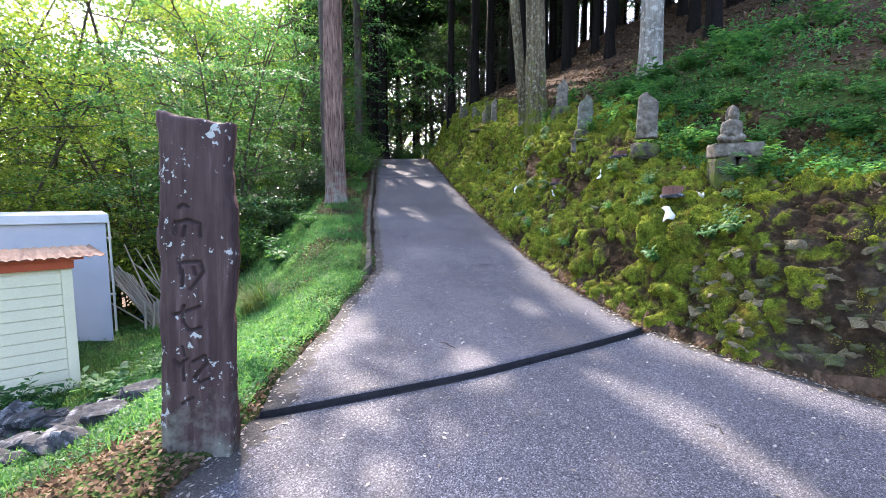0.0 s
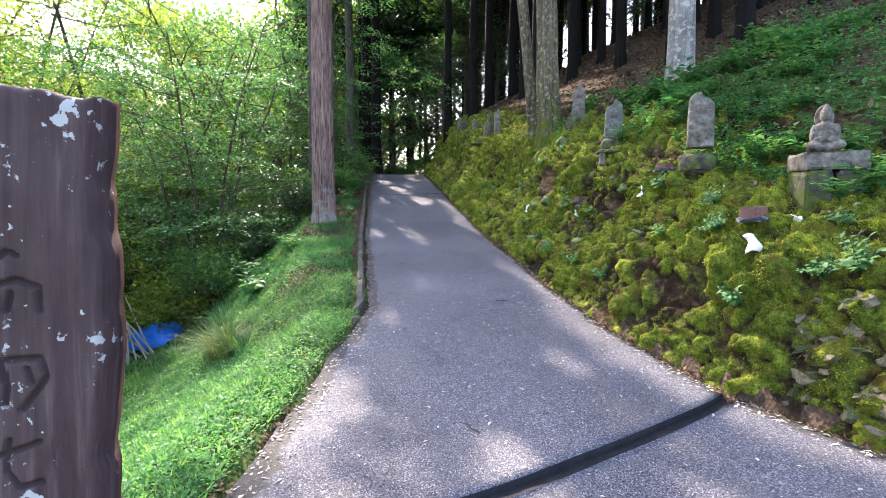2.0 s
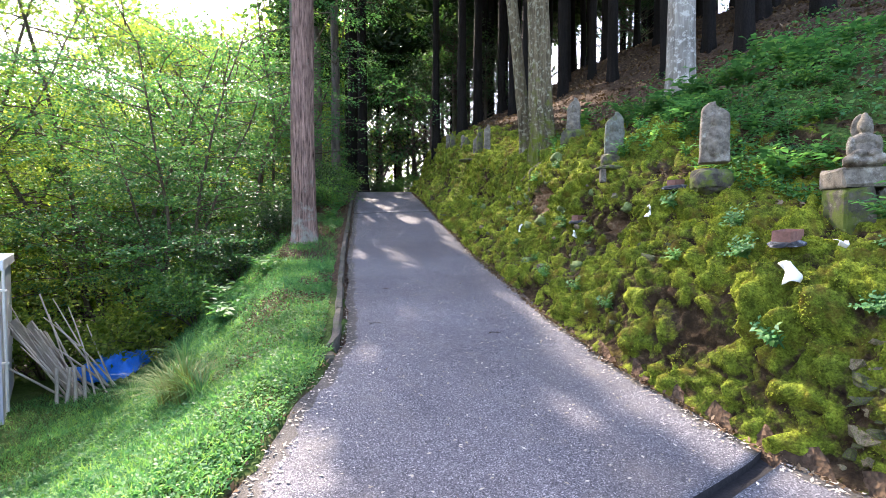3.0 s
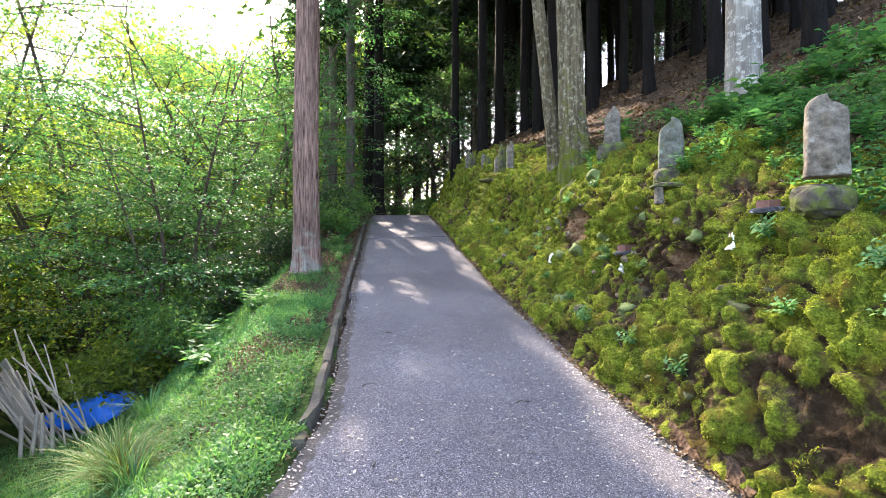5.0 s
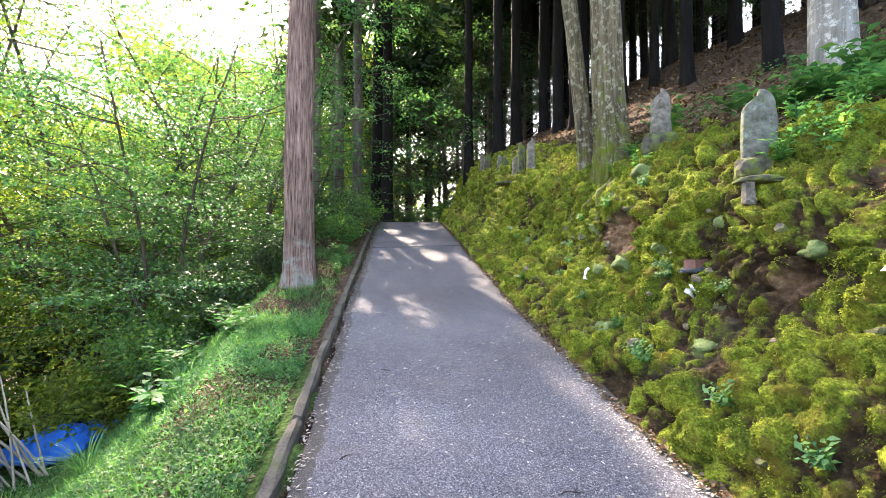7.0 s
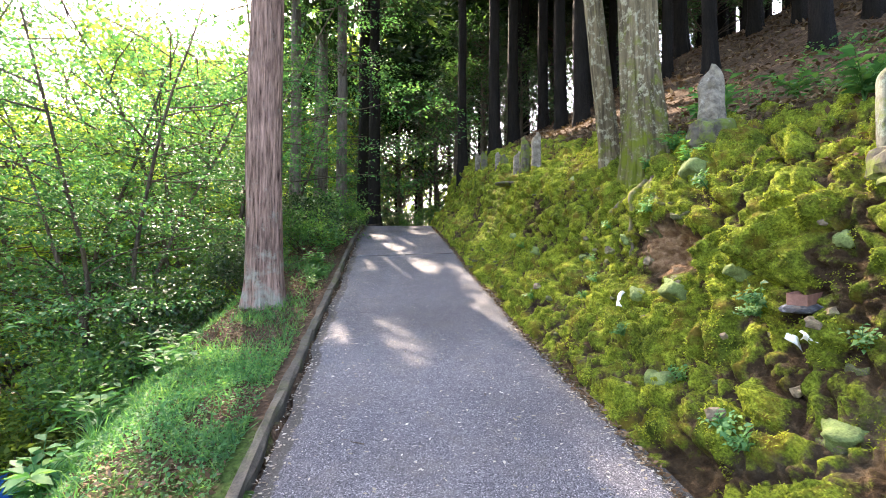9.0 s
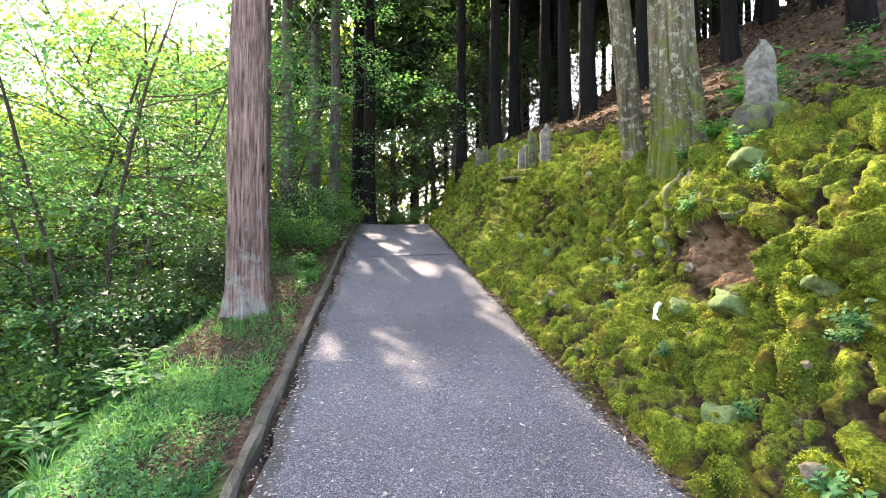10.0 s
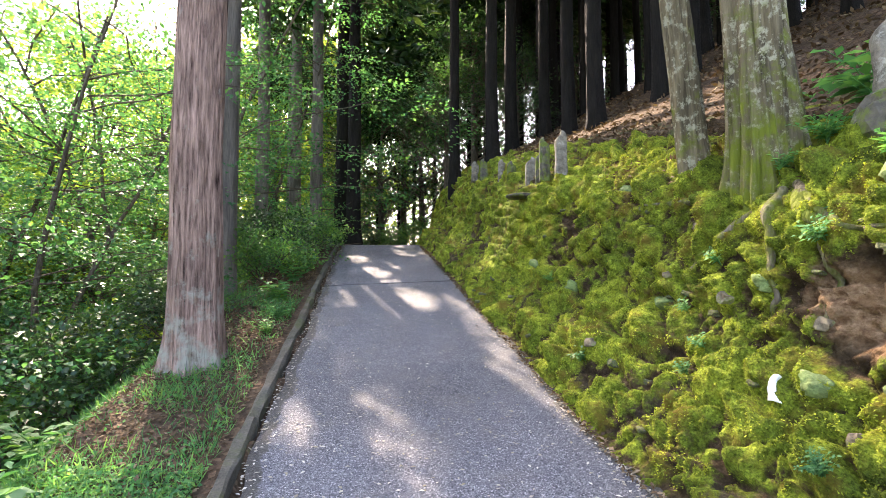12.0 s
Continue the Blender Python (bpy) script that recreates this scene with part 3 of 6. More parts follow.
def build_bank():
    ys = np.concatenate([np.arange(-4, 1.5, 0.08), np.arange(1.5, 3.2, 0.026), np.arange(3.2, 11.5, 0.014), np.arange(11.5, 13.5, 0.026), np.arange(13.5, 26, 0.06)])
    ss = np.linspace(0, 1, 190)
    Y, S = np.meshgrid(ys, ss, indexing="ij")
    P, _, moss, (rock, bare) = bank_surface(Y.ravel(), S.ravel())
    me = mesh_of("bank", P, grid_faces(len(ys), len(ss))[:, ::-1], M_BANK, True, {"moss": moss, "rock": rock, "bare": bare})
    return tagged(put("bank", me), "steep roadside bank cushioned with bright green moss over earth and stone", "bank", kind="structure")


def build_moss_tufts():
    n = 300000
    y = 2.6 + 10.4 * rng.random(n) ** 1.1
    s = 0.02 + 0.9 * rng.random(n)
    P, N, moss, _ = bank_surface(y, s)
    keep = moss + 0.5 * vnoise(P[:, 0] * 8, P[:, 1] * 8, P[:, 2] * 8, 5) > 0.56
    P, N = P[keep], N[keep]
    n = len(P)
    along = unit(N * 0.55 + rng.normal(size=(n, 3)) * 0.6 + np.array([0, 0, -0.35]))
    V, F = leaf_arrays(P - N * 0.003, along, unit(N + np.array([0, 0, 0.5]) + rng.normal(size=(n, 3)) * 0.35), 0.008 + 0.014 * rng.random(n), 0.005 + 0.005 * rng.random(n))
    tagged(put("moss", mesh_of("moss", V, F, M_MOSSTUFT)), "short yellow-green moss tufts covering the bank", "moss", kind="stuff")


# ---------------------------------------------------------------- kerb
def build_kerb():
    y0 = 5.95
    k = 0
    lengths = [1.02, 1.6, 1.5, 1.6, 1.55, 1.6, 1.6, 1.6, 1.6]
    kerb = thing("kerb", Matrix(), "low mossy concrete kerb of separate lengths beside the lane", "kerb", kind="structure")
    for ln in lengths:
        ya, yb = y0, y0 + ln - 0.03
        ys = np.linspace(ya, yb, 18)
        prof = [(-0.03, -0.12), (-0.035, 0.045), (-0.05, 0.065), (-0.10, 0.065), (-0.115, 0.05), (-0.12, -0.12)]
        rows = []
        for i, (dx, dz) in enumerate(prof):
            wob = 0.012 * vnoise(ys * 5, i, k, 3)
            rows.append(np.stack([left_edge(ys) + dx + wob, ys, road_z(ys) + dz + 0.015 * vnoise(ys * 4, i * 3, k, 8) * (dz > 0)], -1))
        V = np.concatenate(rows)
        F = grid_faces(6, 18).tolist()
        F += [[i * 18 for i in range(6)], [i * 18 + 17 for i in range(5, -1, -1)]]
        me = mesh_of("kerb_stone", V, F, M_CONCRETE)
        put("kerb_stone", me, kerb)
        y0 += ln
        k += 1
    # low mossy block that ends the kerb
    bm = box_bm(-0.09, -0.09, -0.1, 0.09, 0.09, 0.035, 0.02, 0.008, 3)
    ob = part("end_block", bm, M_CONCRETE, kerb)
    ob.matrix_basis = pose(-1.0, 5.78, road_z(5.78), 0, 0, 12)


# ---------------------------------------------------------------- trees
def trunk_mesh(name, height, r0, r1, mat, sides=14, rings=20, ridge=0.05, flare=0.5, lean=(0, 0), wobble=0.05, seed=0, mossy=0.0, lobes=7, deep=0.4):
    zs = np.concatenate([np.linspace(-deep, 0.9, rings // 2, endpoint=False), np.linspace(0.9, height, rings - rings // 2)])
    a = np.linspace(0, 2 * np.pi, sides, endpoint=False)
    A, Z = np.meshgrid(a, zs, indexing="ij")
    t = np.clip(Z / height, 0, 1)
    r = r0 + (r1 - r0) * t
    low = np.exp(-np.clip(Z, 0, None) / 0.30)
    r = r * (1 + flare * low * (0.55 + 0.45 * np.sin(A * lobes + 1.3 * seed)))
    r = r * (1 + ridge * (vnoise(np.cos(A) * 6, np.sin(A) * 6, Z * 0.9, seed) + 0.8 * vnoise(np.cos(A) * 14, np.sin(A) * 14, Z * 1.6, seed + 5)))
    cx = lean[0] * Z + wobble * vnoise(Z * 0.5, seed, 0, 2)
    cy = lean[1] * Z + wobble * vnoise(Z * 0.5, seed, 5, 3)
    V = np.stack([cx + r * np.cos(A), cy + r * np.sin(A), Z], -1).reshape(-1, 3)
    moss = np.clip(np.exp(-np.clip(Z, 0, None) / 0.9) * 1.2 * mossy, 0, 1)
    return mesh_of(name, V, grid_faces(sides, len(zs), wrap=True), mat, True, {"moss": moss})


def branchy(depth, start, direction, length, radius, spread, seed, up=0.25, flat=0.6, forks=3, leafy=1):
    """Tubes of a branching limb, and the ends with their directions."""
    r = random.Random(seed)
    chunks, tips = [], []

    def grow(p, d, ln, rad, level):
        n = 5
        pts = [p]
        q, dd = p.copy(), d.copy()
        for i in range(n):
            dd = (dd + Vector((r.uniform(-1, 1), r.uniform(-1, 1), r.uniform(-1, 1) * 0.7)) * 0.16 + Vector((0, 0, up * 0.12))).normalized()
            q = q + dd * (ln / n)
            pts.append(q.copy())
        radii = np.linspace(rad, rad * 0.5, n + 1)
        chunks.append(tube_arrays([tuple(v) for v in pts], radii, 5 if level < 1 else 3))
        if level >= leafy:
            for v in pts[3:]:
                tips.append((v.copy(), dd.copy(), level))
        if level < depth:
            for i in range(forks):
                side = Vector((r.uniform(-1, 1), r.uniform(-1, 1), r.uniform(-1, 1) * flat)).normalized()
                nd = (dd * (1 - spread) + side * spread + Vector((0, 0, up * 0.3))).normalized()
                k = r.randint(2, n)
                grow(pts[k].copy(), nd, ln * r.uniform(0.55, 0.8), rad * 0.5, level + 1)

    grow(Vector(start), Vector(direction).normalized(), length, radius, 0)
    return chunks, tips


def spray_leaves(tips, per_tip, size, reach, flat=0.35, droop=0.2):
    T = np.array([tuple(t[0]) for t in tips])
    D = np.array([tuple(t[1]) for t in tips])
    n = len(T) * per_tip
    idx = np.repeat(np.arange(len(T)), per_tip)
    off = rng.normal(size=(n, 3)) * reach * np.array([1, 1, flat])
    base = T[idx] + off
    along = unit(D[idx] * 0.4 + off / reach * 0.6 + rng.normal(size=(n, 3)) * 0.5 + np.array([0, 0, -droop]))
    nor = unit(np.array([0, 0, 1.0]) + rng.normal(size=(n, 3)) * 0.45)
    s = size * (0.6 + 0.7 * rng.random(n))
    return leaf_arrays(base, along, nor, s, s * 0.62)


def clear_of_gaps(V, F, origin, gaps):
    """Drops leaves that stand in the sun's way to a gap of light on the ground."""
    C = V.reshape(-1, 4, 3).mean(1) + np.array(origin)
    s = np.array(SUN_DIR)
    keep = np.ones(len(C), bool)
    for x, y, z, r in gaps:
        w = C - np.array([x, y, z])
        t = w @ s
        d = np.linalg.norm(w - t[:, None] * s, axis=1)
        keep &= ~((d < r * 1.35) & (t > 0))
    V = V.reshape(-1, 4, 3)[keep].reshape(-1, 3)
    return V, np.arange(len(V)).reshape(-1, 4)


LANE_GAPS = [(-0.62, 10.35, 1.25, 0.15), (-0.55, 10.05, 1.2, 0.17), (-0.48, 9.75, 1.14, 0.17), (-0.40, 9.45, 1.1, 0.15), (-1.17, 10.3, 1.25, 0.14), (-1.10, 10.0, 1.2, 0.14), (0.08, 11.0, 1.4, 0.15), (-1.25, 13.55, 1.93, 0.26), (-0.9, 13.2, 1.87, 0.28),
             (-0.55, 13.35, 1.9, 0.26), (-0.75, 12.85, 1.8, 0.18), (1.15, 2.95, 0.2, 0.28), (1.27, 2.6, 0.16, 0.3), (1.38, 2.3, 0.14, 0.26), (-0.52, 2.94, 0.18, 0.18), (-0.78, 4.4, 0.3, 0.16), (1.0, 4.95, 0.4, 0.16), (0.3, 3.45, 0.2, 0.18),
             (-1.75, 4.2, 0.1, 0.5), (-1.5, 4.9, 0.2, 0.35), (-2.0, 3.7, -0.1, 0.4), (-1.3, 15.2, 2.3, 0.2), (-0.9, 16.0, 2.5, 0.22), (-1.7, 16.4, 2.5, 0.2), (-1.2, 17.6, 2.8, 0.25), (-1.9, 18.3, 2.9, 0.22), (-0.9, 18.6, 2.9, 0.2), (-0.5, 15.2, 2.3, 0.18)]
_g = random.Random(61)
VERGE_GAPS = []
for _ in range(46):
    _y = _g.uniform(4.5, 11.0)
    _x = float(left_edge(_y)) - _g.uniform(0.3, 2.6)
    VERGE_GAPS.append((_x, _y, float(land(np.array([_x]), np.array([_y]))[0]), _g.uniform(0.12, 0.3)))
BANK_GAPS = []
for _ in range(760):
    _y = _g.uniform(3.4, 13.5)
    _h = _g.uniform(0.1, 1.9)
    BANK_GAPS.append((float(right_edge(_y)) + float(np.interp(_h, PB_H[:9], PB_D[:9])) * 0.9, _y, float(road_z(_y)) + _h, _g.uniform(0.18, 0.4)))
GAPS = LANE_GAPS + VERGE_GAPS + BANK_GAPS


def cedar_crown(first, last, seed, count, gaps=(), origin=(0, 0, 0), reach=2.6):
    """Drooping needle sprays in whorls round the upper trunk, and the boughs that bear them."""
    r = random.Random(seed)
    boughs, cs, ds = [], [], []
    for i in range(count):
        t = r.random()
        z = first + (last - first) * t
        ln = reach * (1 - 0.75 * t) * r.uniform(0.6, 1.1)
        a = r.uniform(0, 2 * math.pi)
        pts = []
        for k in range(5):
            u = k / 4
            pts.append((math.cos(a) * ln * u, math.sin(a) * ln * u, z + 0.35 * ln * u - 0.45 * ln * u * u))
        boughs.append(tube_arrays(pts, np.linspace(0.014, 0.005, 5), 3))
        for k in range(34):
            u = 0.25 + 0.8 * r.random()
            side = r.gauss(0, 0.22 * ln)
            cs.append((math.cos(a) * ln * u - math.sin(a) * side, math.sin(a) * ln * u + math.cos(a) * side, z + 0.35 * ln * u - 0.45 * ln * u * u + r.gauss(0, 0.13)))
            ds.append((math.cos(a), math.sin(a), -0.5))
    cs, ds = np.array(cs), np.array(ds)
    along = unit(ds + rng.normal(size=cs.shape) * 0.6)
    V, F = leaf_arrays(cs, along, random_dirs(len(cs)), 0.34 + 0.25 * rng.random(len(cs)), 0.13 + 0.08 * rng.random(len(cs)))
    if gaps:
        V, F = clear_of_gaps(V, F, origin, gaps)
    bv, bf = join_arrays(boughs)
    return V, F, bv, bf


def tree(name, at, trunk, crown, boughs, label, crown_mat, category="tree", group="", turn=0.0, size=1.0, wood=None):
    ob = thing(name, Matrix.Translation(at) @ pose(0, 0, 0, 0, 0, turn) @ Matrix.Scale(size, 4), label, category, group)
    put("trunk", trunk, ob)
    if boughs is not None:
        tagged(put("branchwork", boughs, ob), kind="stuff")
    if crown is not None:
        put("crown", crown, ob)
    return ob


def build_big_cedar():
    at = (-2.46, 11.15, land1(-2.46, 11.15) - 0.02)
    tr = trunk_mesh("trunk", 17, 0.225, 0.12, M_CEDAR, 150, 190, 0.075, 0.34, (0.004, 0), 0.02, 3, 0.8, 6)
    V, F, bv, bf = cedar_crown(8.0, 17.0, 5, 120, GAPS, at)
    tree("cedar_tree", at, tr, mesh_of("crown", V, F, M_NEEDLE), mesh_of("limbs", bv, bf, M_TWIG), "tall straight cedar with reddish fibrous bark and pale mossy foot", M_NEEDLE)


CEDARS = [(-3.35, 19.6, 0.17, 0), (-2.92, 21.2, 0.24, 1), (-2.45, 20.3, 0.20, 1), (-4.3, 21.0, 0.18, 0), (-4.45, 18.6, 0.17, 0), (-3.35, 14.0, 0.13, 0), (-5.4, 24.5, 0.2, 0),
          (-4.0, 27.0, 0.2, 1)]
FOREST = [(0.31, 18.5, 0.13), (1.14, 17.7, 0.15), (1.8, 18.9, 0.16), (2.6, 18.6, 0.14), (2.7, 16.9, 0.15), (5.0, 9.3, 0.13), (6.2, 9.2, 0.15), (3.6, 14.6, 0.13), (4.4, 13.2, 0.12), (6.9, 11.6, 0.17), (3.1, 21.0, 0.17), (8.4, 9.8, 0.17)]


def build_cedars():
    meshes = []
    # grey bark, and bark darkened in its colour for trunks in shade
    for k, (mat, h) in enumerate(((M_CEDAR_GREY, 16), (M_TRUNK_SHADED, 15))):
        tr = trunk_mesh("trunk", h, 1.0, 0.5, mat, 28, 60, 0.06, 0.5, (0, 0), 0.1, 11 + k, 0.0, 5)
        meshes.append(tr)
    crowns = []
    for k in range(3):
        V, F, bv, bf = cedar_crown(6.0, 15.0, 40 + k, 120, (), (0, 0, 0), 2.5)
        crowns.append((mesh_of("crown", V, F, M_NEEDLE), mesh_of("limbs", bv, bf, M_TWIG)))

    def plant(x, y, r, kind, k, label, group, kind_crown=False):
        z = land1(x, y) - 0.03
        ob = thing("cedar_tree", Matrix.Translation((x, y, z)) @ pose(0, 0, 0, random.uniform(-1.2, 1.2), random.uniform(-1.2, 1.2), 0 if kind_crown else random.uniform(0, 360)), label, "tree", group)
        t = put("trunk", meshes[kind], ob, Matrix.Diagonal((r, r, 1, 1)))
        c, b = crowns[k % 3]
        if kind_crown:
            ob.matrix_basis = Matrix.Translation((x, y, z))
            V, F, bv, bf = cedar_crown(7.5, 15.5, 60 + k, 80, GAPS, (x, y, z), 2.5)
            c, b = mesh_of("crown", V, F, M_NEEDLE), mesh_of("branchwork", bv, bf, M_TWIG)
        put("crown", c, ob)
        tagged(put("branchwork", b, ob), kind="stuff")
        return ob

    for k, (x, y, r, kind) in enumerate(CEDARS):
        plant(x, y, r, kind, k, "slender grey-barked cedar beside the lane" if kind == 0 else "cedar trunk whose bark colour is darkened for the shade it stands in", "cedars along the lane", True)
    spots = list(FOREST)
    rr = random.Random(12)
    tries = 0
    while len(spots) < 118 and tries < 6000:
        tries += 1
        y = rr.uniform(11, 31)
        x = rr.uniform(-3, 15)
        e = float(right_edge(np.array(y)))
        if y < 24 and x < e + 3.0:
            continue
        if x < 9 and y < 15 and x < e + 4:
            continue
        if y >= 24 and -3.2 < x < 0.2 and y < 30:
            continue
        if all((x - a) ** 2 + (y - b) ** 2 > 1.05 ** 2 for a, b, _ in spots):
            spots.append((x, y, rr.uniform(0.07, 0.17)))
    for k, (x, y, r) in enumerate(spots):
        plant(x, y, r, 1, k, "thin forest trunk with its shade in the bark colour, rising from the littered hillside", "hillside forest trees", x < 4 and y < 24)


def build_twin_tree():
    """The leaning, moss-footed pair of trunks on the bank's shoulder."""
    z = road_z(9.7) + 1.6
    ob = thing("mossy_tree", Matrix.Translation((1.84, 9.76, z)), "old twin-trunked tree with lichen-pale bark and mossy roots", "tree")
    big = trunk_mesh("trunk", 11, 0.185, 0.10, M_MOSSTRUNK, 110, 170, 0.17, 0.66, (-0.037, 0.0), 0.04, 23, 0.85, 4, 1.3)
    big.transform(Matrix.Translation((0.03, 0.0, 0.0)))
    put("trunk", big, ob)
    small = trunk_mesh("trunk", 10, 0.105, 0.06, M_MOSSTRUNK, 72, 130, 0.16, 0.6, (-0.10, 0.02), 0.03, 29, 0.5, 4, 1.2)
    small.transform(Matrix.Translation((-0.10, 0.52, 0.12)))
    put("trunk", small, ob, None, "slimmer leaning second trunk")
    # roots that creep down the bank: along the lane and height above it
    paths = [[(9.45, 1.62), (9.32, 1.35), (9.26, 1.05), (9.3, 0.88)], [(9.5, 1.6), (9.62, 1.35), (9.85, 1.2), (10.0, 1.0)], [(9.4, 1.66), (9.1, 1.52), (8.9, 1.42), (8.7, 1.45)], [(9.75, 1.66), (10.1, 1.55), (10.5, 1.5)], [(9.3, 1.6), (9.05, 1.42), (9.0, 1.2), (8.98, 0.95)]]
    for k, path in enumerate(paths):
        P = np.array(path)
        t = np.linspace(0, 1, 26)
        yy, hh = (np.interp(t, np.linspace(0, 1, len(P)), P[:, i]) for i in range(2))
        pts = []
        for i in range(26):
            p, nrm = bank_at(yy[i] + 0.03 * float(vnoise(t[i] * 7, k, 0, 9)), hh[i])
            pts.append(tuple(p - nrm * 0.004 - Vector((1.84, 9.76, z))))
        Q = np.array(pts)
        for _ in range(2):
            Q[1:-1] = (Q[:-2] + Q[1:-1] * 2 + Q[2:]) / 4
        v, f = tube_arrays(Q, np.linspace(0.036, 0.012, 26) * (1 + 0.4 * vnoise(t * 9, k, 0, 4)), 8)
        put("root", mesh_of("root", v, f, M_ROOT, True, {"moss": np.full(len(v), 0.45)}), ob)
    V, F, bv, bf = broad_crown(77, 6.0, 10.5, 2.8, 26, 110, 0.12)
    V, F = clear_of_gaps(V, F, (1.84, 9.76, z), GAPS)
    put("crown", mesh_of("crown", V, F, M_EVERGREEN), ob)
    tagged(put("branchwork", mesh_of("branchwork", bv, bf, M_MOSSTRUNK), ob), kind="stuff")


def broad_crown(seed, z0, z1, reach, limbs, per_tip, size):
    r = random.Random(seed)
    chunks, tips = [], []
    for i in range(limbs):
        a = r.uniform(0, 2 * math.pi)
        z = r.uniform(z0, z1)
        c, t = branchy(2, (0, 0, z), (math.cos(a), math.sin(a), r.uniform(0.0, 0.6)), reach * r.uniform(0.5, 0.9), 0.045, 0.5, seed * 31 + i, forks=2)
        chunks += c
        tips += t
    V, F = spray_leaves(tips, max(1, int(per_tip * limbs / len(tips) * 2)), size, 0.3, 0.5)
    bv, bf = join_arrays(chunks)
    return V, F, bv, bf


def build_pale_tree():
    at = (3.5, 8.45, land1(3.5, 8.45) - 0.02)
    tr = trunk_mesh("trunk", 11, 0.185, 0.10, M_PALETRUNK, 48, 60, 0.04, 0.35, (0.02, 0.0), 0.03, 33, 0.0, 5)
    V, F, bv, bf = broad_crown(78, 6.0, 10.5, 2.6, 22, 110, 0.12)
    V, F = clear_of_gaps(V, F, at, GAPS)
    tree("pale_tree", at, tr, mesh_of("crown", V, F, M_EVERGREEN), mesh_of("limbs", bv, bf, M_PALETRUNK), "whitish smooth-barked tree on the weedy hillside", M_EVERGREEN)


def build_maples():
    """Airy trees of the valley side, with slanting stems and layered sprays of leaves."""
    kinds = []
    for k in range(4):
        r = random.Random(200 + k)
        chunks, leaves = [], []
        for s in range(4):
            a = s * 1.57 + r.uniform(-0.5, 0.5)
            lean, h = r.uniform(0.25, 0.55), r.uniform(3.6, 5.2)
            us = np.linspace(0, 1, 12)
            stem = np.stack([math.cos(a) * lean * h * us ** 1.3, math.sin(a) * lean * h * us ** 1.3, -0.3 + (h + 0.3) * us], -1)
            stem[:, :2] += 0.10 * np.stack([vnoise(us * 4, s, k, 1), vnoise(us * 4, s, k, 2)], -1)
            chunks.append(tube_arrays(stem, np.linspace(0.036, 0.008, 12), 6))
            for j in range(11):
                u = 0.2 + 0.8 * (j + r.random()) / 11
                root = np.array([np.interp(u, us, stem[:, i]) for i in range(3)])
                b = r.uniform(0, 2 * math.pi)
                reach = r.uniform(0.5, 1.5) * (1.25 - 0.5 * u)
                mid = root + np.array([math.cos(b) * reach, math.sin(b) * reach, r.uniform(0.05, 0.5)])
                tip = mid + np.array([math.cos(b) * 0.7, math.sin(b) * 0.7, 0.05])
                t = np.linspace(0, 1, 6)[:, None]
                chunks.append(tube_arrays(root * (1 - t) ** 2 + 2 * mid * t * (1 - t) + tip * t * t + 0.03 * rng.normal(size=(6, 3)), np.linspace(0.010, 0.003, 6), 4))
                R = r.uniform(0.6, 1.3)
                n = int(860 * R * R)
                rho, phi = R * np.sqrt(rng.random(n)), rng.random(n) * 2 * np.pi
                dx, dy = rho * np.cos(phi) * r.uniform(0.8, 1.3), rho * np.sin(phi)
                keep = vnoise(dx * 2.6 + 9 * j, dy * 2.6 + 5 * s, k, 7) > -0.16
                dx, dy, rho = dx[keep], dy[keep], rho[keep]
                dz = -0.20 * rho * rho / R + 0.02 * rng.normal(size=len(dx)) + 0.10 * vnoise(dx * 2.5, dy * 2.5, j, 8)
                P = mid + np.stack([dx + math.cos(b) * 0.2, dy + math.sin(b) * 0.2, dz], -1)
                out = np.stack([dx, dy, -0.25 * rho], -1) + rng.normal(size=P.shape) * 0.35
                nor = unit(np.array([0, 0, 1.0]) + rng.normal(size=P.shape) * 0.28)
                sz = 0.043 * (0.6 + 0.7 * rng.random(len(P)))
                leaves.append(leaf_arrays(P, out, nor, sz, sz * 0.7))
        bv, bf = join_arrays(chunks)
        V, F = join_arrays(leaves)
        kinds.append((mesh_of("crown", V, F, M_MAPLE), mesh_of("crown", V, F, M_MAPLE_DEEP), mesh_of("branchwork", bv, bf, M_TWIG), mesh_of("crown", V, F, M_SUNLIT_LEAF)))
    spots = [(-6.0, 13.4, 0.92), (-6.2, 16.8, 1.22), (-5.6, 20.4, 1.1), (-8.8, 15.6, 1.15), (-11.6, 12.0, 1.1), (-13.2, 15.6, 1.5), (-8.6, 20.6, 1.2), (-14.5, 12.6, 1.6), (-9.4, 24.0, 1.1), (-11.0, 22.0, 1.4), (-10.6, 17.6, 1.55), (-14.0, 19.5, 1.6)]
    for k, (x, y, s) in enumerate(spots):
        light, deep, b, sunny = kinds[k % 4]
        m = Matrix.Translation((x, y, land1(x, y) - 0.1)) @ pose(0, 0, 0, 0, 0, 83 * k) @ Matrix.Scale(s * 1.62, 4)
        # leaf tone carries the light: deeper near the lane, sunlit yellow beyond x -11
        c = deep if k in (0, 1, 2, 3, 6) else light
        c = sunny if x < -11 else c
        if x > -10 and y > 14:      # crowns between the sun and the lane, with the gaps that let its patches through
            co = np.empty(len(c.vertices) * 3, np.float32)
            c.vertices.foreach_get("co", co)
            R = np.array(m.to_3x3())
            V, F = clear_of_gaps(co.reshape(-1, 3) @ R.T + np.array(m.translation), None, (0, 0, 0), LANE_GAPS + VERGE_GAPS)
            c = mesh_of("crown", (V - np.array(m.translation)) @ np.linalg.inv(R).T, F, c.materials[0])
        ob = thing("maple_tree", m, "airy green maple with thin slanting stems and layered leaves", "tree", "maples on the valley side")
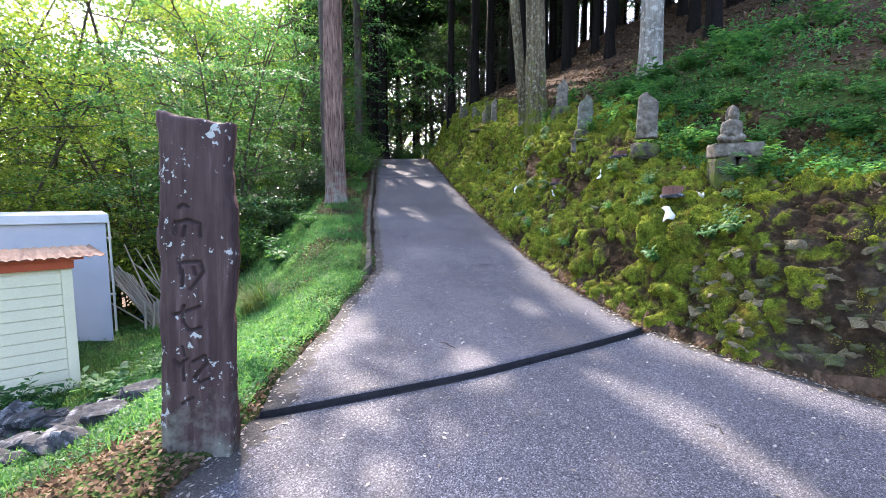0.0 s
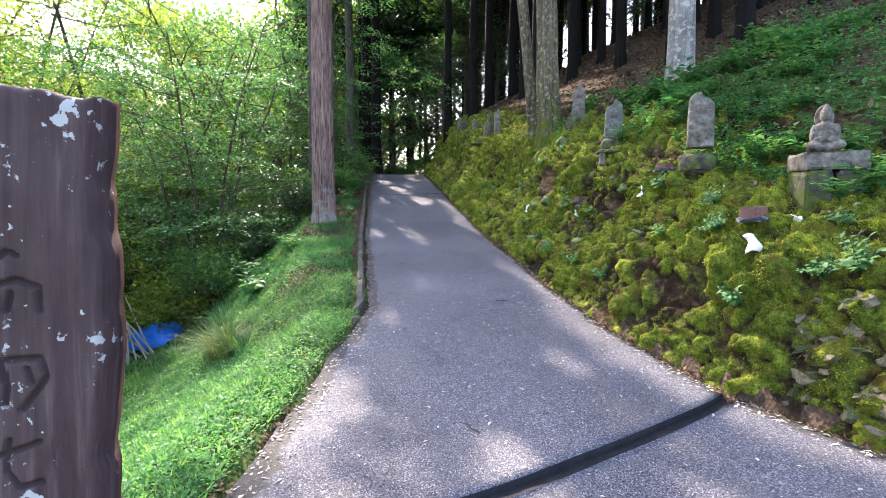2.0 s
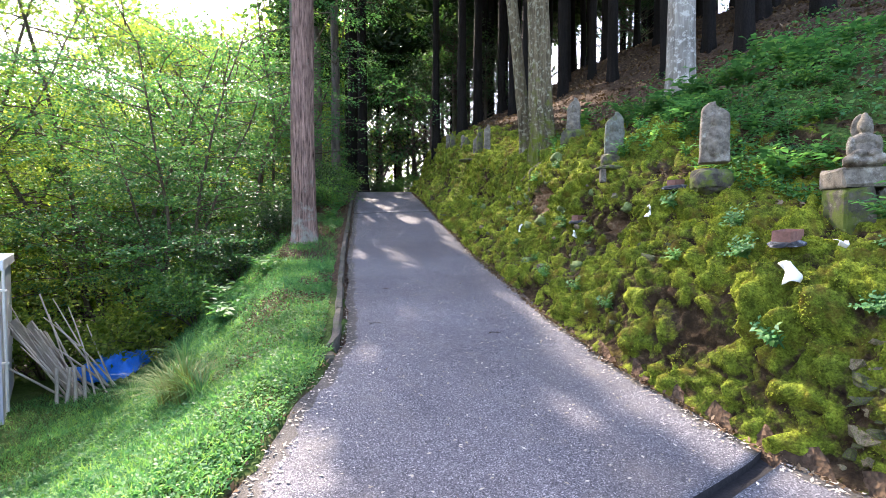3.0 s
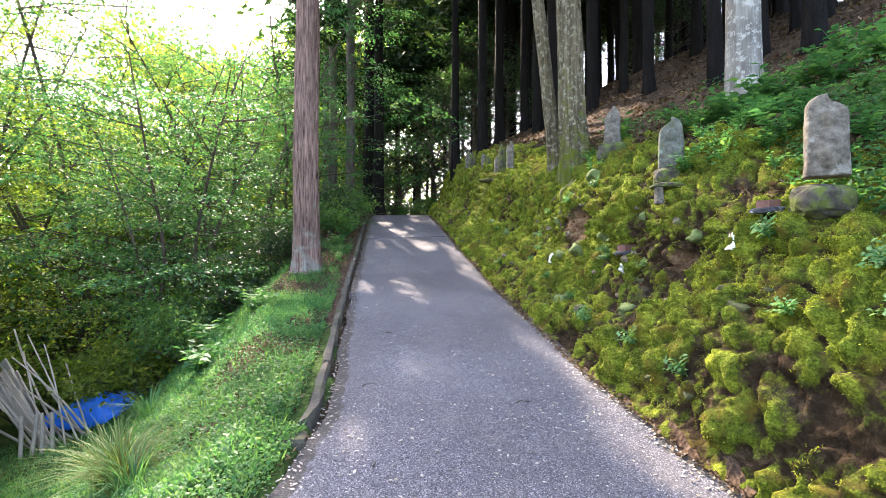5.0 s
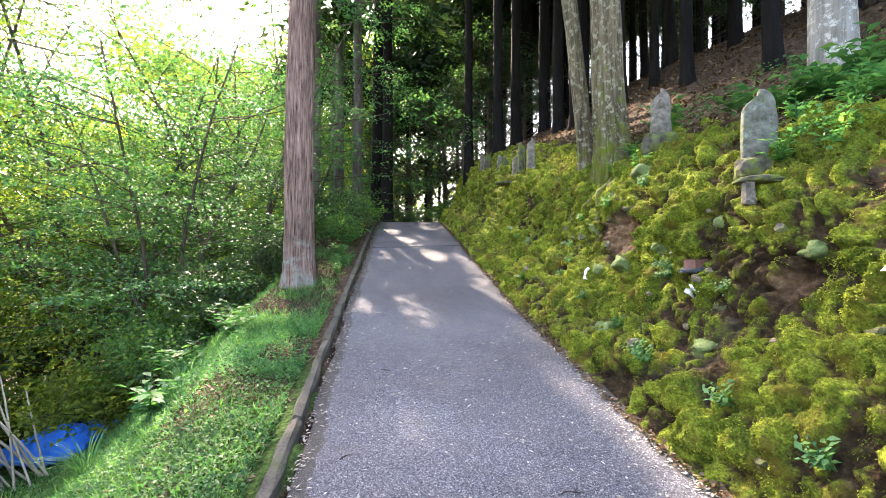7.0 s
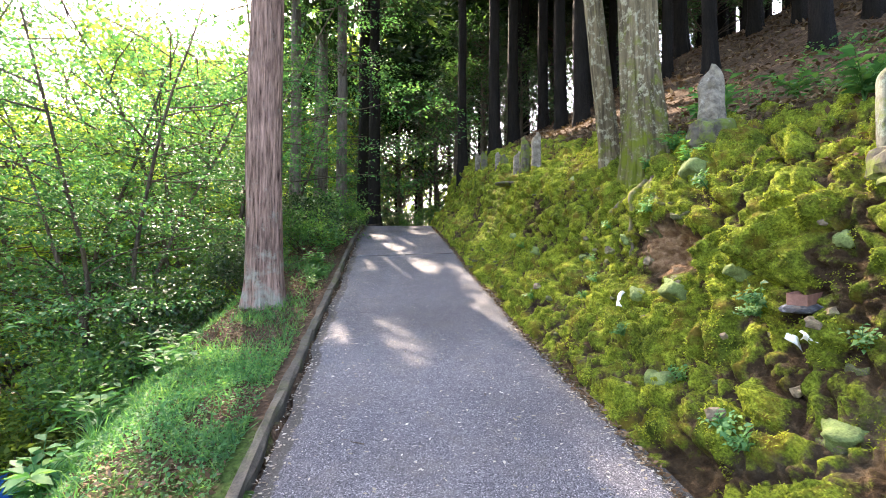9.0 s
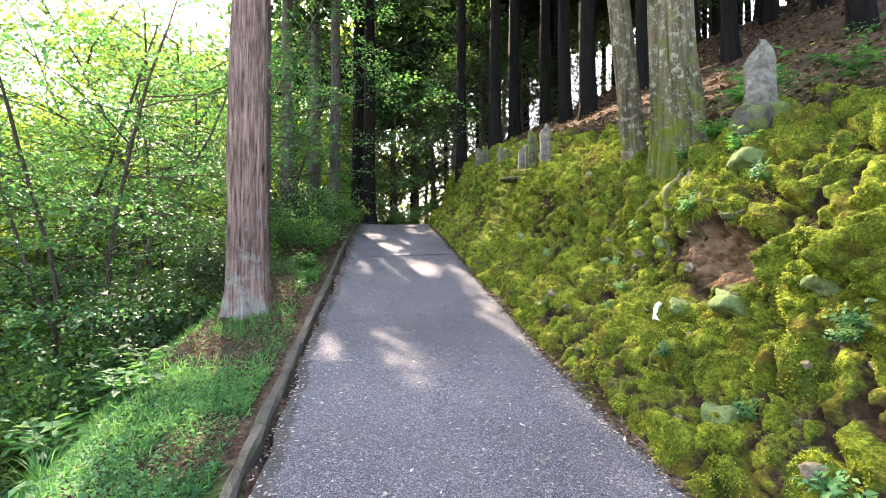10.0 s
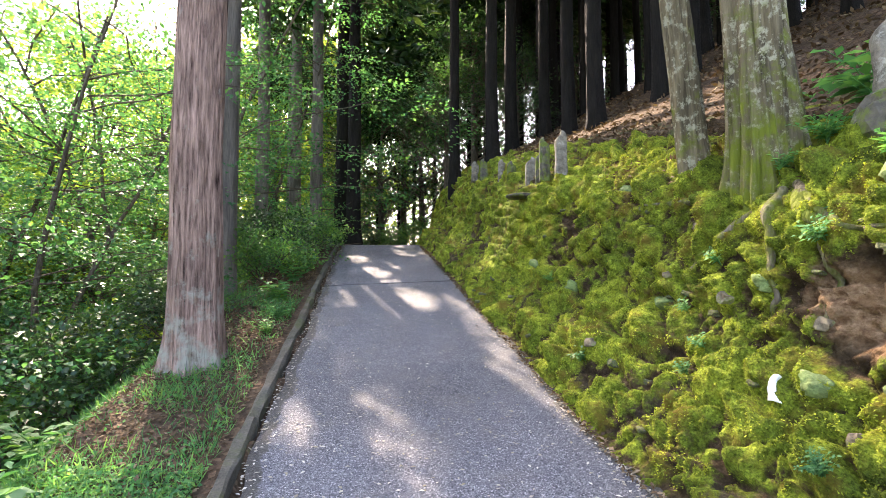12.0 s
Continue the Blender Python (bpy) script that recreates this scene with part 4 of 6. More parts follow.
        tagged(put("branchwork", b, ob), kind="stuff")
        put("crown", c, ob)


def build_far_trees():
    kinds = []
    for k in range(3):
        r = random.Random(500 + k)
        chunks, tips = [], []
        chunks.append(tube_arrays([(0, 0, -0.5), (0.05, 0, 2), (0.0, 0.1, 5), (0, 0, 7.5)], [0.2, 0.16, 0.1, 0.04], 8))
        for i in range(26):
            z = r.uniform(1.0, 7.5)
            a = r.uniform(0, 6.28)
            c, t = branchy(2, (0, 0, z), (math.cos(a), math.sin(a), 0.5), 2.4 * (1.1 - z / 11), 0.05, 0.5, 700 + 40 * k + i, 0.2, 0.5, 3)
            chunks += c
            tips += t
        bv, bf = join_arrays(chunks)
        V, F = spray_leaves(tips, 9, 0.17, 0.42, 0.4, 0.1)
        V2, F2 = spray_leaves(tips[::3], 15, 0.17, 0.26, 0.5, 0.15)
        kinds.append((mesh_of("crown", V, F, M_SUNLIT_LEAF), mesh_of("crown", V2, F2, M_EVERGREEN), mesh_of("limbs", bv, bf, M_TWIG)))
    rr = random.Random(77)
    spots = []
    while len(spots) < 26:
        x, y = rr.uniform(-48, -7), rr.uniform(2, 58)
        if x > -27 and y < 34:
            continue
        if all((x - a) ** 2 + (y - b) ** 2 > 20 for a, b in spots):
            spots.append((x, y))
    low = []
    while len(low) < 22:
        x, y = rr.uniform(-25, -10.5), rr.uniform(5, 32)
        if all((x - a) ** 2 + (y - b) ** 2 > 6 for a, b in low):
            low.append((x, y))
    tall = [(-8.0, 31.0), (-13.0, 29.0), (-20.0, 20.5), (-5.6, 35.0)]
    spots += low + tall
    for k, (x, y) in enumerate(spots):
        c, _, b = kinds[k % 3]
        ob = thing("broadleaf_tree", Matrix.Translation((x, y, land1(x, y))) @ pose(0, 0, 0, 0, 0, 71 * k) @ Matrix.Scale(rr.uniform(0.5, 0.85) if (x, y) in low else 1.9 if (x, y) in tall else rr.uniform(1.8, 2.7), 4), "sunlit yellow-green broadleaf tree across the valley", "tree", "valley trees")
        tagged(put("branchwork", b, ob), kind="stuff")
        put("crown", c, ob)
    # dark evergreen understorey at the head of the lane and up the hill
    for k, (x, y, s) in enumerate([(1.2, 23.0, 0.75), (-0.6, 26.0, 0.8), (-2.4, 28.0, 0.9), (0.2, 20.6, 0.5), (4.4, 25.0, 0.7), (2.3, 20.8, 0.4), (-1.6, 30, 1.1), (1.6, 28, 1.0), (8, 20, 0.5), (11, 17, 0.5), (6, 27, 0.7), (8.5, 24, 0.6), (13, 22, 0.6), (-4.6, 31, 1.0), (2.0, 32, 0.9), (-6, 38, 1.2), (12, 30, 0.6)]):
        _, c, b = kinds[k % 3]
        ob = thing("evergreen_tree", Matrix.Translation((x, y, land1(x, y) - 0.3)) @ pose(0, 0, 0, 0, 0, 57 * k) @ Matrix.Scale(s, 4), "dark glossy-leaved evergreen tree in the forest shade", "tree", "forest evergreens")
        tagged(put("branchwork", b, ob), kind="stuff")
        put("crown", c, ob)


def build_bushes():
    """Low evergreen bushes of the shaded verge beside and below the lane."""
    kinds = []
    for k in range(2):
        r = random.Random(900 + k)
        chunks, tips = [], []
        for i in range(9):
            a = i * 0.7
            c, t = branchy(2, (0, 0, -0.1), (math.cos(a) * 0.8, math.sin(a) * 0.8, r.uniform(0.4, 1.2)), 0.75, 0.016, 0.5, 950 + 20 * k + i, 0.1, 0.5, 3)
            chunks += c
            tips += t
        V, F = spray_leaves(tips, 10, 0.075, 0.13, 0.5, 0.2)
        bv, bf = join_arrays(chunks)
        # last copy has the same leaves, brightened in colour as if the sun reached them
        kinds.append((mesh_of("foliage", V, F, M_MAPLE if k else M_EVERGREEN), mesh_of("branchwork", bv, bf, M_TWIG), mesh_of("foliage", V, F, M_SUNLIT_LEAF)))
    for k, (x, y, s) in enumerate([(-3.3, 12.6, 0.8), (-2.9, 14.4, 0.8), (-3.2, 15.8, 0.9), (-2.95, 17.2, 0.8), (-3.6, 17.0, 1.0), (-3.2, 18.6, 0.7), (-4.2, 12.4, 1.1), (-4.6, 11.2, 1.0), (-4.9, 12.8, 1.2), (-5.6, 11.6, 1.2), (-6.4, 12.2, 1.3),
                                   (-7.6, 11.4, 1.3), (-5.4, 15.0, 1.3), (-4.2, 15.4, 1.1), (-8.6, 10.8, 1.2), (-9.8, 9.0, 1.2), (-4.4, 19.6, 1.0), (-1.4, 24.0, 0.9), (-2.4, 25.0, 1.0), (-0.4, 25.0, 1.0)]):
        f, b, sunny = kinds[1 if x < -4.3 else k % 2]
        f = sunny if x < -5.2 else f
        ob = thing("bush", Matrix.Translation((x, y, land1(x, y))) @ pose(0, 0, 0, 0, 0, 67 * k) @ Matrix.Scale(s, 4), "leafy bush on the open valley side with sunlight put into its leaf colour" if x < -5.2 else "leafy dark green bush in the shade below the cedars", "bush", "bushes on the valley side")
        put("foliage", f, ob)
        tagged(put("branchwork", b, ob), kind="stuff")


# ---------------------------------------------------------------- ground plants and litter
def on_land(n, xr, yr, keep):
    x = xr[0] + (xr[1] - xr[0]) * rng.random(n)
    y = yr[0] + (yr[1] - yr[0]) * rng.random(n)
    k = keep(x, y)
    x, y = x[k], y[k]
    return np.stack([x, y, land(x, y)], -1)


def build_left_cover():
    def green_side(x, y):
        dl = left_edge(y) - x
        bare = smooth01((y - 6.2) / 1.4) * smooth01((1.6 - dl) / 0.5) * (0.5 + 0.35 * np.sign(vnoise(x * 1.9, y * 1.9, 0, 44) + 0.1))
        p = (0.45 + 0.8 * vnoise(x * 1.6, y * 1.6, 0, 14) + 0.5) * smooth01((dl - 0.02) / 0.12) * (1 - bare)
        p = p * (1 - 0.85 * smooth01((3.3 - y) / 0.7))
        p = p * ((y < 5.9) | (dl > 0.2))
        return (rng.random(len(x)) < np.clip(p, 0, 1) * np.clip(1.25 - dl * 0.16, 0.25, 1))
    P = np.concatenate([on_land(110000, (-6.5, -0.85), (2.5, 14.0), green_side), on_land(190000, (-3.6, -0.85), (2.8, 9.5), green_side)])
    n = len(P)
    P = P + np.stack([0 * P[:, 0], 0 * P[:, 0], rng.random(n) * 0.055], -1)
    along = unit(rng.normal(size=(n, 3)) * np.array([1, 1, 0.35]) + np.array([0, 0, 0.25]))
    nor = unit(np.array([0, 0, 1.0]) + rng.normal(size=(n, 3)) * 0.4)
    s = 0.013 + 0.026 * rng.random(n) ** 2
    V, F = leaf_arrays(P, along, nor, s, s * 0.7)
    tagged(put("herbs", mesh_of("herbs", V, F, M_HERB)), "low bright green creeping herbs on the verge", "herbs", kind="stuff")
    P = on_land(90000, (-6.5, -0.85), (2.6, 14.0), green_side)
    n = len(P)
    along = unit(np.array([0, 0, 1.0]) + rng.normal(size=(n, 3)) * np.array([0.6, 0.6, 0.1]))
    L = 0.05 + 0.10 * rng.random(n) ** 1.5
    V, F = leaf_arrays(P, along, random_dirs(n, 0.2), L, 0.005 + 0.006 * rng.random(n))
    tagged(put("grass", mesh_of("grass", V, F, M_GRASS)), "short fresh green grass on the sloping verge", "grass", kind="stuff")


def tuft(name, at, count, length, width, mat, label, category, spread=0.08, fall=0.7):
    """A clump of arching blades, each in four bent pieces."""
    n = count
    a = rng.random(n) * 2 * np.pi
    lean = fall * (0.25 + 0.75 * rng.random(n))
    L = length * (0.6 + 0.5 * rng.random(n))
    b = np.stack([np.cos(a), np.sin(a), 0 * a], -1)
    base = b * (rng.random(n) * spread)[:, None]
    side = np.stack([-np.sin(a), np.cos(a), 0 * a], -1)
    rings = []
    for k in range(5):
        u = k / 4
        c = base + b * (L * lean * u * u)[:, None] + np.array([0, 0, 1.0]) * (L * (u - 0.62 * lean * u * u))[:, None]
        w = width * (1 - u) ** 0.6 * 0.5 + 0.0006
        rings.append(np.stack([c - side * w, c + side * w], 1))
    V = np.stack(rings, 1).reshape(-1, 3)
    F = []
    o = np.arange(n) * 10
    for k in range(4):
        q = o + 2 * k
        F.append(np.stack([q, q + 1, q + 3, q + 2], -1))
    me = mesh_of(name, V, np.concatenate(F), mat)
    ob = put(name, me, None, Matrix.Translation(at))
    return tagged(ob, label, category)


def build_tufts():
    for x, y, n, ln in ((-2.35, 6.2, 170, 0.62), (-2.62, 6.45, 120, 0.6), (-2.1, 5.95, 70, 0.42), (-3.2, 7.9, 80, 0.5), (-3.75, 7.7, 80, 0.55), (-2.95, 8.9, 60, 0.4)):
        tuft("grass_tuft", (x, y, land1(x, y) - 0.01), n, ln, 0.011, M_DRYBLADE if x < -2.3 and y < 7 else M_GRASS, "long arching grass tuft growing on the verge slope", "grass tuft", 0.12, 1.15)


def herb_mesh(name, stems, height, leaf, seed, mat):
    """A small leafy plant: bent stems with paired leaves."""
    r = random.Random(seed)
    vs, chunks = [], []
    B, A, N, S = [], [], [], []
    for i in range(stems):
        a = r.uniform(0, 6.28)
        out = r.uniform(0.2, 0.9)
        h = height * r.uniform(0.6, 1.1)
        pts = [(math.cos(a) * out * h * u * u, math.sin(a) * out * h * u * u, h * u * (1 - 0.25 * out * u)) for u in (0, 0.33, 0.66, 1)]
        chunks.append(tube_arrays(pts, [0.004, 0.003, 0.0025, 0.0015], 3))
        for k in range(7):
            u = 0.3 + 0.7 * k / 6
            B.append((math.cos(a) * out * h * u * u, math.sin(a) * out * h * u * u, h * u * (1 - 0.25 * out * u)))
            b = a + (1 if k % 2 else -1) * r.uniform(0.5, 1.5)
            A.append((math.cos(b), math.sin(b), r.uniform(-0.2, 0.4)))
            N.append((r.uniform(-0.3, 0.3), r.uniform(-0.3, 0.3), 1))
            S.append(leaf * r.uniform(0.6, 1.2))
    S = np.array(S)
    V, F = leaf_arrays(np.array(B), np.array(A), np.array(N), S, S * 0.5)
    sv, sf = join_arrays(chunks)
    V, F = join_arrays([(V, F), (sv, sf)])
    return mesh_of(name, V, F, mat)


def build_small_plants():
    """Leafy plants: on the bank, on the hillside and on the left slope."""
    kinds = [herb_mesh("herb", 10, 0.16, 0.05, 1, M_HERB), herb_mesh("herb", 16, 0.22, 0.06, 2, M_HERB), herb_mesh("herb", 8, 0.12, 0.045, 3, M_GRASS), herb_mesh("herb", 14, 0.3, 0.09, 4, M_HERB), herb_mesh("herb", 46, 0.15, 0.035, 5, M_HERB)]
    rr = random.Random(31)
    # single plants that stand out on the bank: along the lane, height above it, kind, size
    for y, h, k, s in ((4.9, 1.04, 4, 1.0), (4.46, 0.6, 0, 1.2), (4.14, 0.88, 4, 0.9), (3.96, 0.95, 1, 1.0), (6.48, 0.36, 2, 1.2), (5.94, 0.35, 2, 1.2), (7.64, 0.9, 0, 0.9), (7.44, 0.29, 0, 0.9), (7.3, 0.3, 2, 1.1), (7.72, 0.83, 4, 0.7), (7.2, 0.8, 0, 0.8),
                       (9.58, 0.66, 2, 0.8), (10.5, 0.26, 0, 0.9), (8.6, 0.45, 4, 0.6), (9.6, 0.5, 2, 0.8), (9.68, 1.15, 0, 0.8), (8.0, 0.35, 2, 0.9), (8.5, 1.55, 0, 0.9), (9.9, 0.8, 2, 0.8), (10.9, 0.95, 2, 0.8), (11.8, 0.6, 2, 0.9), (9.0, 1.35, 1, 0.7), (5.4, 0.9, 2, 1.0), (5.9, 1.25, 0, 1.0), (5.2, 1.2, 1, 0.8), (4.3, 1.2, 0, 1.0)):
        p, nrm = bank_at(y, h)
        ob = put("bank_plant", kinds[k], None, Matrix.Translation(p) @ pose(0, 0, 0, 0, -35, 0) @ pose(0, 0, 0, 0, 0, rr.uniform(0, 360)) @ Matrix.Scale(s, 4))
        tagged(ob, "small fresh green plant rooted in the mossy bank", "plant", "plants on the bank")
    n = 0
    while n < 150:
        y = rr.uniform(1.5, 9.5)
        d = rr.uniform(0.95, 4.8)
        dens = 1.0 - smooth01((d - 2.6) / 2.0) * (0.8 if y > 6 else 0.3) - 0.6 * smooth01((y - 7.5) / 1.5)
        if rr.random() > dens:
            continue
        x = float(right_edge(y)) + d
        if math.hypot(x - 2.82, y - 4.65) < 0.5 or math.hypot(x - 2.4, y - 5.6) < 0.35:
            continue
        z = land1(x, y)
        if d < 2.1:
            p, _ = bank_at(y, float(bank_h(d, y)))
            x, z = p.x, p.z
        k = rr.choice((0, 1, 1, 3))
        ob = put("hill_plant", kinds[k], None, Matrix.Translation((x, y, z - 0.01)) @ pose(0, 0, 0, 0, 0, rr.uniform(0, 360)) @ Matrix.Scale(rr.uniform(0.8, 1.4), 4))
        tagged(ob, "leafy green weed growing on the hillside above the bank", "plant", "weeds on the hillside")
        n += 1
    for x, y, s in ((2.78, 5.5, 1.3), (2.70, 4.50, 0.7), (2.95, 4.52, 0.8), (3.15, 4.7, 0.8), (3.4, 8.0, 1.6), (3.0, 7.9, 1.4), (2.45, 9.55, 1.6), (3.9, 7.6, 1.5), (4.3, 7.4, 1.6), (2.6, 8.1, 1.2)):
        ob = put("shrub", kinds[3], None, Matrix.Translation((x, y, land1(x, y) - 0.02)) @ pose(0, 0, 0, 0, 0, rr.uniform(0, 360)) @ Matrix.Scale(s, 4))
        tagged(ob, "broad-leaved dark green shrub among the stone figures", "shrub")
    for x, y, s in ((-2.9, 8.3, 1.6), (-2.6, 9.2, 1.3), (-3.2, 9.3, 1.8), (-2.9, 10.0, 1.3), (-2.1, 12.4, 1.2), (-2.3, 13.1, 1.3), (-2.05, 11.9, 1.0), (-3.3, 4.6, 1.3), (-3.0, 4.9, 1.2), (-3.7, 4.9, 1.2), (-4.3, 4.7, 1.3), (-4.8, 4.6, 1.2), (-2.9, 4.2, 1.0), (-2.4, 14.2, 1.4), (-2.5, 15.3, 1.4), (-3.9, 4.5, 1.1)):
        ob = put("verge_plant", kinds[1 if s < 1.3 else 3], None, Matrix.Translation((x, y, land1(x, y) - 0.02)) @ pose(0, 0, 0, 0, 0, rr.uniform(0, 360)) @ Matrix.Scale(s, 4))
        tagged(ob, "leafy green plant on the shaded slope below the lane", "plant")
    # dense low weeds of the hillside as one cover
    def weedy(x, y):
        d = x - right_edge(y)
        p = (0.55 + 0.9 * vnoise(x * 1.3, y * 1.3, 0, 24)) * (d > 2.1) * (1 - smooth01((d - 3.6) / 2.2)) * (1 - 0.85 * smooth01((y - 7.6) / 2.0))
        p = p * (np.hypot(x - 2.85, y - 4.7) > 0.45)
        return rng.random(len(x)) < np.clip(p, 0, 1)
    P = on_land(90000, (2.5, 11), (-1, 11), weedy)
    n = len(P)
    P[:, 2] += rng.random(n) * 0.16
    s = 0.03 + 0.045 * rng.random(n)
    V, F = leaf_arrays(P, unit(rng.normal(size=(n, 3)) * np.array([1, 1, 0.4])), unit(np.array([0, 0, 1.0]) + rng.normal(size=(n, 3)) * 0.5), s, s * 0.6)
    tagged(put("weeds", mesh_of("weeds", V, F, M_HERB)), "low green weeds carpeting the hillside", "weeds", kind="stuff")
    y = 2.0 + 8.0 * rng.random(26000)
    s0 = 0.66 + 0.34 * rng.random(26000)
    P, N, moss, _ = bank_surface(y, s0)
    k = vnoise(P[:, 0] * 1.7, P[:, 1] * 1.7, 0, 26) + 0.5 - 0.9 * smooth01((y - 6.0) / 2.0) > 0.25
    P = P[k]
    n = len(P)
    P[:, 2] += rng.random(n) * 0.09
    s = 0.022 + 0.035 * rng.random(n)
    V, F = leaf_arrays(P, unit(rng.normal(size=(n, 3)) * np.array([1, 1, 0.4])), unit(np.array([0, 0, 1.0]) + rng.normal(size=(n, 3)) * 0.5), s, s * 0.6)
    tagged(put("weeds", mesh_of("weeds", V, F, M_HERB)), "small green weeds along the shoulder of the bank", "weeds", kind="stuff")


def flat_leaves(P, size, mat, name, label, lift=0.006, tilt=0.25):
    n = len(P)
    P = P + np.array([0, 0, lift])
    along = unit(rng.normal(size=(n, 3)) * np.array([1, 1, tilt]))
    nor = unit(np.array([0, 0, 1.0]) + rng.normal(size=(n, 3)) * tilt)
    s = size * (0.5 + 0.9 * rng.random(n))
    V, F = leaf_arrays(P, along, nor, s, s * 0.5, 0.12)
    tagged(put(name, mesh_of(name, V, F, mat)), label, "fallen leaves", kind="stuff")


def build_litter():
    y = -1 + 19 * rng.random(13000)
    u = rng.random(13000)
    edge = rng.random(13000) < 0.35
    u = np.where(edge, np.where(rng.random(13000) < 0.6, 1 - 0.05 * rng.random(13000) ** 2, 0.06 * rng.random(13000) ** 2), u)
    x = left_edge(y) + (right_edge(y) - left_edge(y)) * u
    keep = rng.random(13000) < np.where(edge, 1.0, 0.42 + 0.4 * vnoise(x * 0.8, y * 0.8, 0, 5))
    keep &= ~((np.abs(y - 2.79 - 1.58 * u) < 0.08))
    P = np.stack([x, y, road_z(y) + 0.012 * vnoise(x * 1.2, y * 1.2, 0, 2) + 0.008], -1)[keep]
    flat_leaves(P, 0.029, M_PETAL, "leaf_bits", "pale dry leaf bits scattered on the lane", 0.003, 0.15)
    P = on_land(60000, (1.0, 16), (1, 26), lambda x, y: (x - right_edge(y) > 2.1) & (rng.random(len(x)) < np.clip(1.1 - (x - right_edge(y)) * 0.06, 0.1, 1)))
    flat_leaves(P, 0.085, M_LITTER, "leaf_litter", "brown fallen leaves covering the forest slope", 0.012, 0.5)
    P = on_land(80000, (-3.6, -0.85), (1.6, 16), lambda x, y: (left_edge(y) - x > np.where(y > 5.9, 0.2, 0.0)) & (left_edge(y) - x < 1.7) & (rng.random(len(x)) < np.where(y < 3.4, 0.95, np.where(y > 6.3, 0.6, 0.1))))
    flat_leaves(P, 0.04, M_LITTER, "leaf_litter", "dry brown leaves lying on the verge", 0.012, 0.4)
    s = 0.6 + 0.4 * rng.random(14000)
    y = 2 + 18 * rng.random(14000)
    P, N, moss, _ = bank_surface(y, s)
    flat_leaves(P[moss < 0.55], 0.055, M_LITTER, "leaf_litter", "brown leaves caught on the shoulder of the bank", 0.01, 0.5)
    y = 1.5 + 17 * rng.random(3500)
    P = np.stack([right_edge(y) + 0.03 - 0.07 * rng.random(3500), y, road_z(y) + 0.01], -1)
    flat_leaves(P, 0.035, M_LITTER, "leaf_litter", "dry leaves gathered along the foot of the bank", 0.012, 0.5)


# ---------------------------------------------------------------- stones and figures
def rock_bm(seed, sx, sy, sz, rough=0.22, sub=3):
    bm = bmesh.new()
    bmesh.ops.create_icosphere(bm, subdivisions=sub, radius=1.0)
    for v in bm.verts:
        p = v.co.copy()
        k = 1 + rough * noise.noise(p * 1.3 + Vector((seed * 7.1, 3, 1))) + rough * 0.5 * noise.noise(p * 3.1 + Vector((seed * 3.7, 1, 9)))
        q = Vector((math.copysign(abs(p.x) ** 0.7, p.x), math.copysign(abs(p.y) ** 0.7, p.y), math.copysign(abs(p.z) ** 0.6, p.z))) * k
        v.co = Vector((q.x * sx, q.y * sy, q.z * sz))
    return bm


def build_bank_stones(bank):
    rr = random.Random(9)
    meshes = []
    for k in range(8):
        bm = rock_bm(k + 1, 1, 0.9, 0.55, 0.3, 2)
        me = bpy.data.meshes.new("stone")
        bm.to_mesh(me)
        bm.free()
        me.materials.append(M_STONE)
        meshes.append(me)
    for i in range(45):
        y = rr.uniform(5, 14)
        p, nrm = bank_at(y, rr.uniform(0.08, 1.5))
        s = rr.uniform(0.025, 0.055)
        put("stone", rr.choice(meshes), bank, Matrix.Translation(p - nrm * s * 0.55) @ pose(0, 0, 0, rr.uniform(-15, 15), rr.uniform(-15, 15), rr.uniform(60, 120)) @ Matrix.Diagonal((s * rr.uniform(1, 2.2), s, s * rr.uniform(0.7, 1.1), 1)))
    # thin broken ledges of rock that stand out of the lower bank
    slabs = []
    for k in range(10):
        bm = rock_bm(k + 3, 1, 0.85, 0.6, 0.75, 2)
        me = bpy.data.meshes.new("ledge_stone")
        bm.to_mesh(me)
        bm.free()
        me.materials.append(M_LEDGE if k % 3 else M_STONE)
        slabs.append(me)
    for i in range(230):
        y = 1.2 + 3.0 * rr.random() ** 1.3
        p, nrm = bank_at(y, rr.uniform(0.06, 0.95))
        s = rr.uniform(0.02, 0.075)
        put("ledge_stone", rr.choice(slabs), bank, Matrix.Translation(p - nrm * s * 0.62) @ pose(0, 0, 0, rr.uniform(-20, 20), rr.uniform(-20, 20), rr.uniform(60, 170)) @ Matrix.Diagonal((s * rr.uniform(0.8, 1.5), s, s * rr.uniform(0.6, 1.2), 1)))


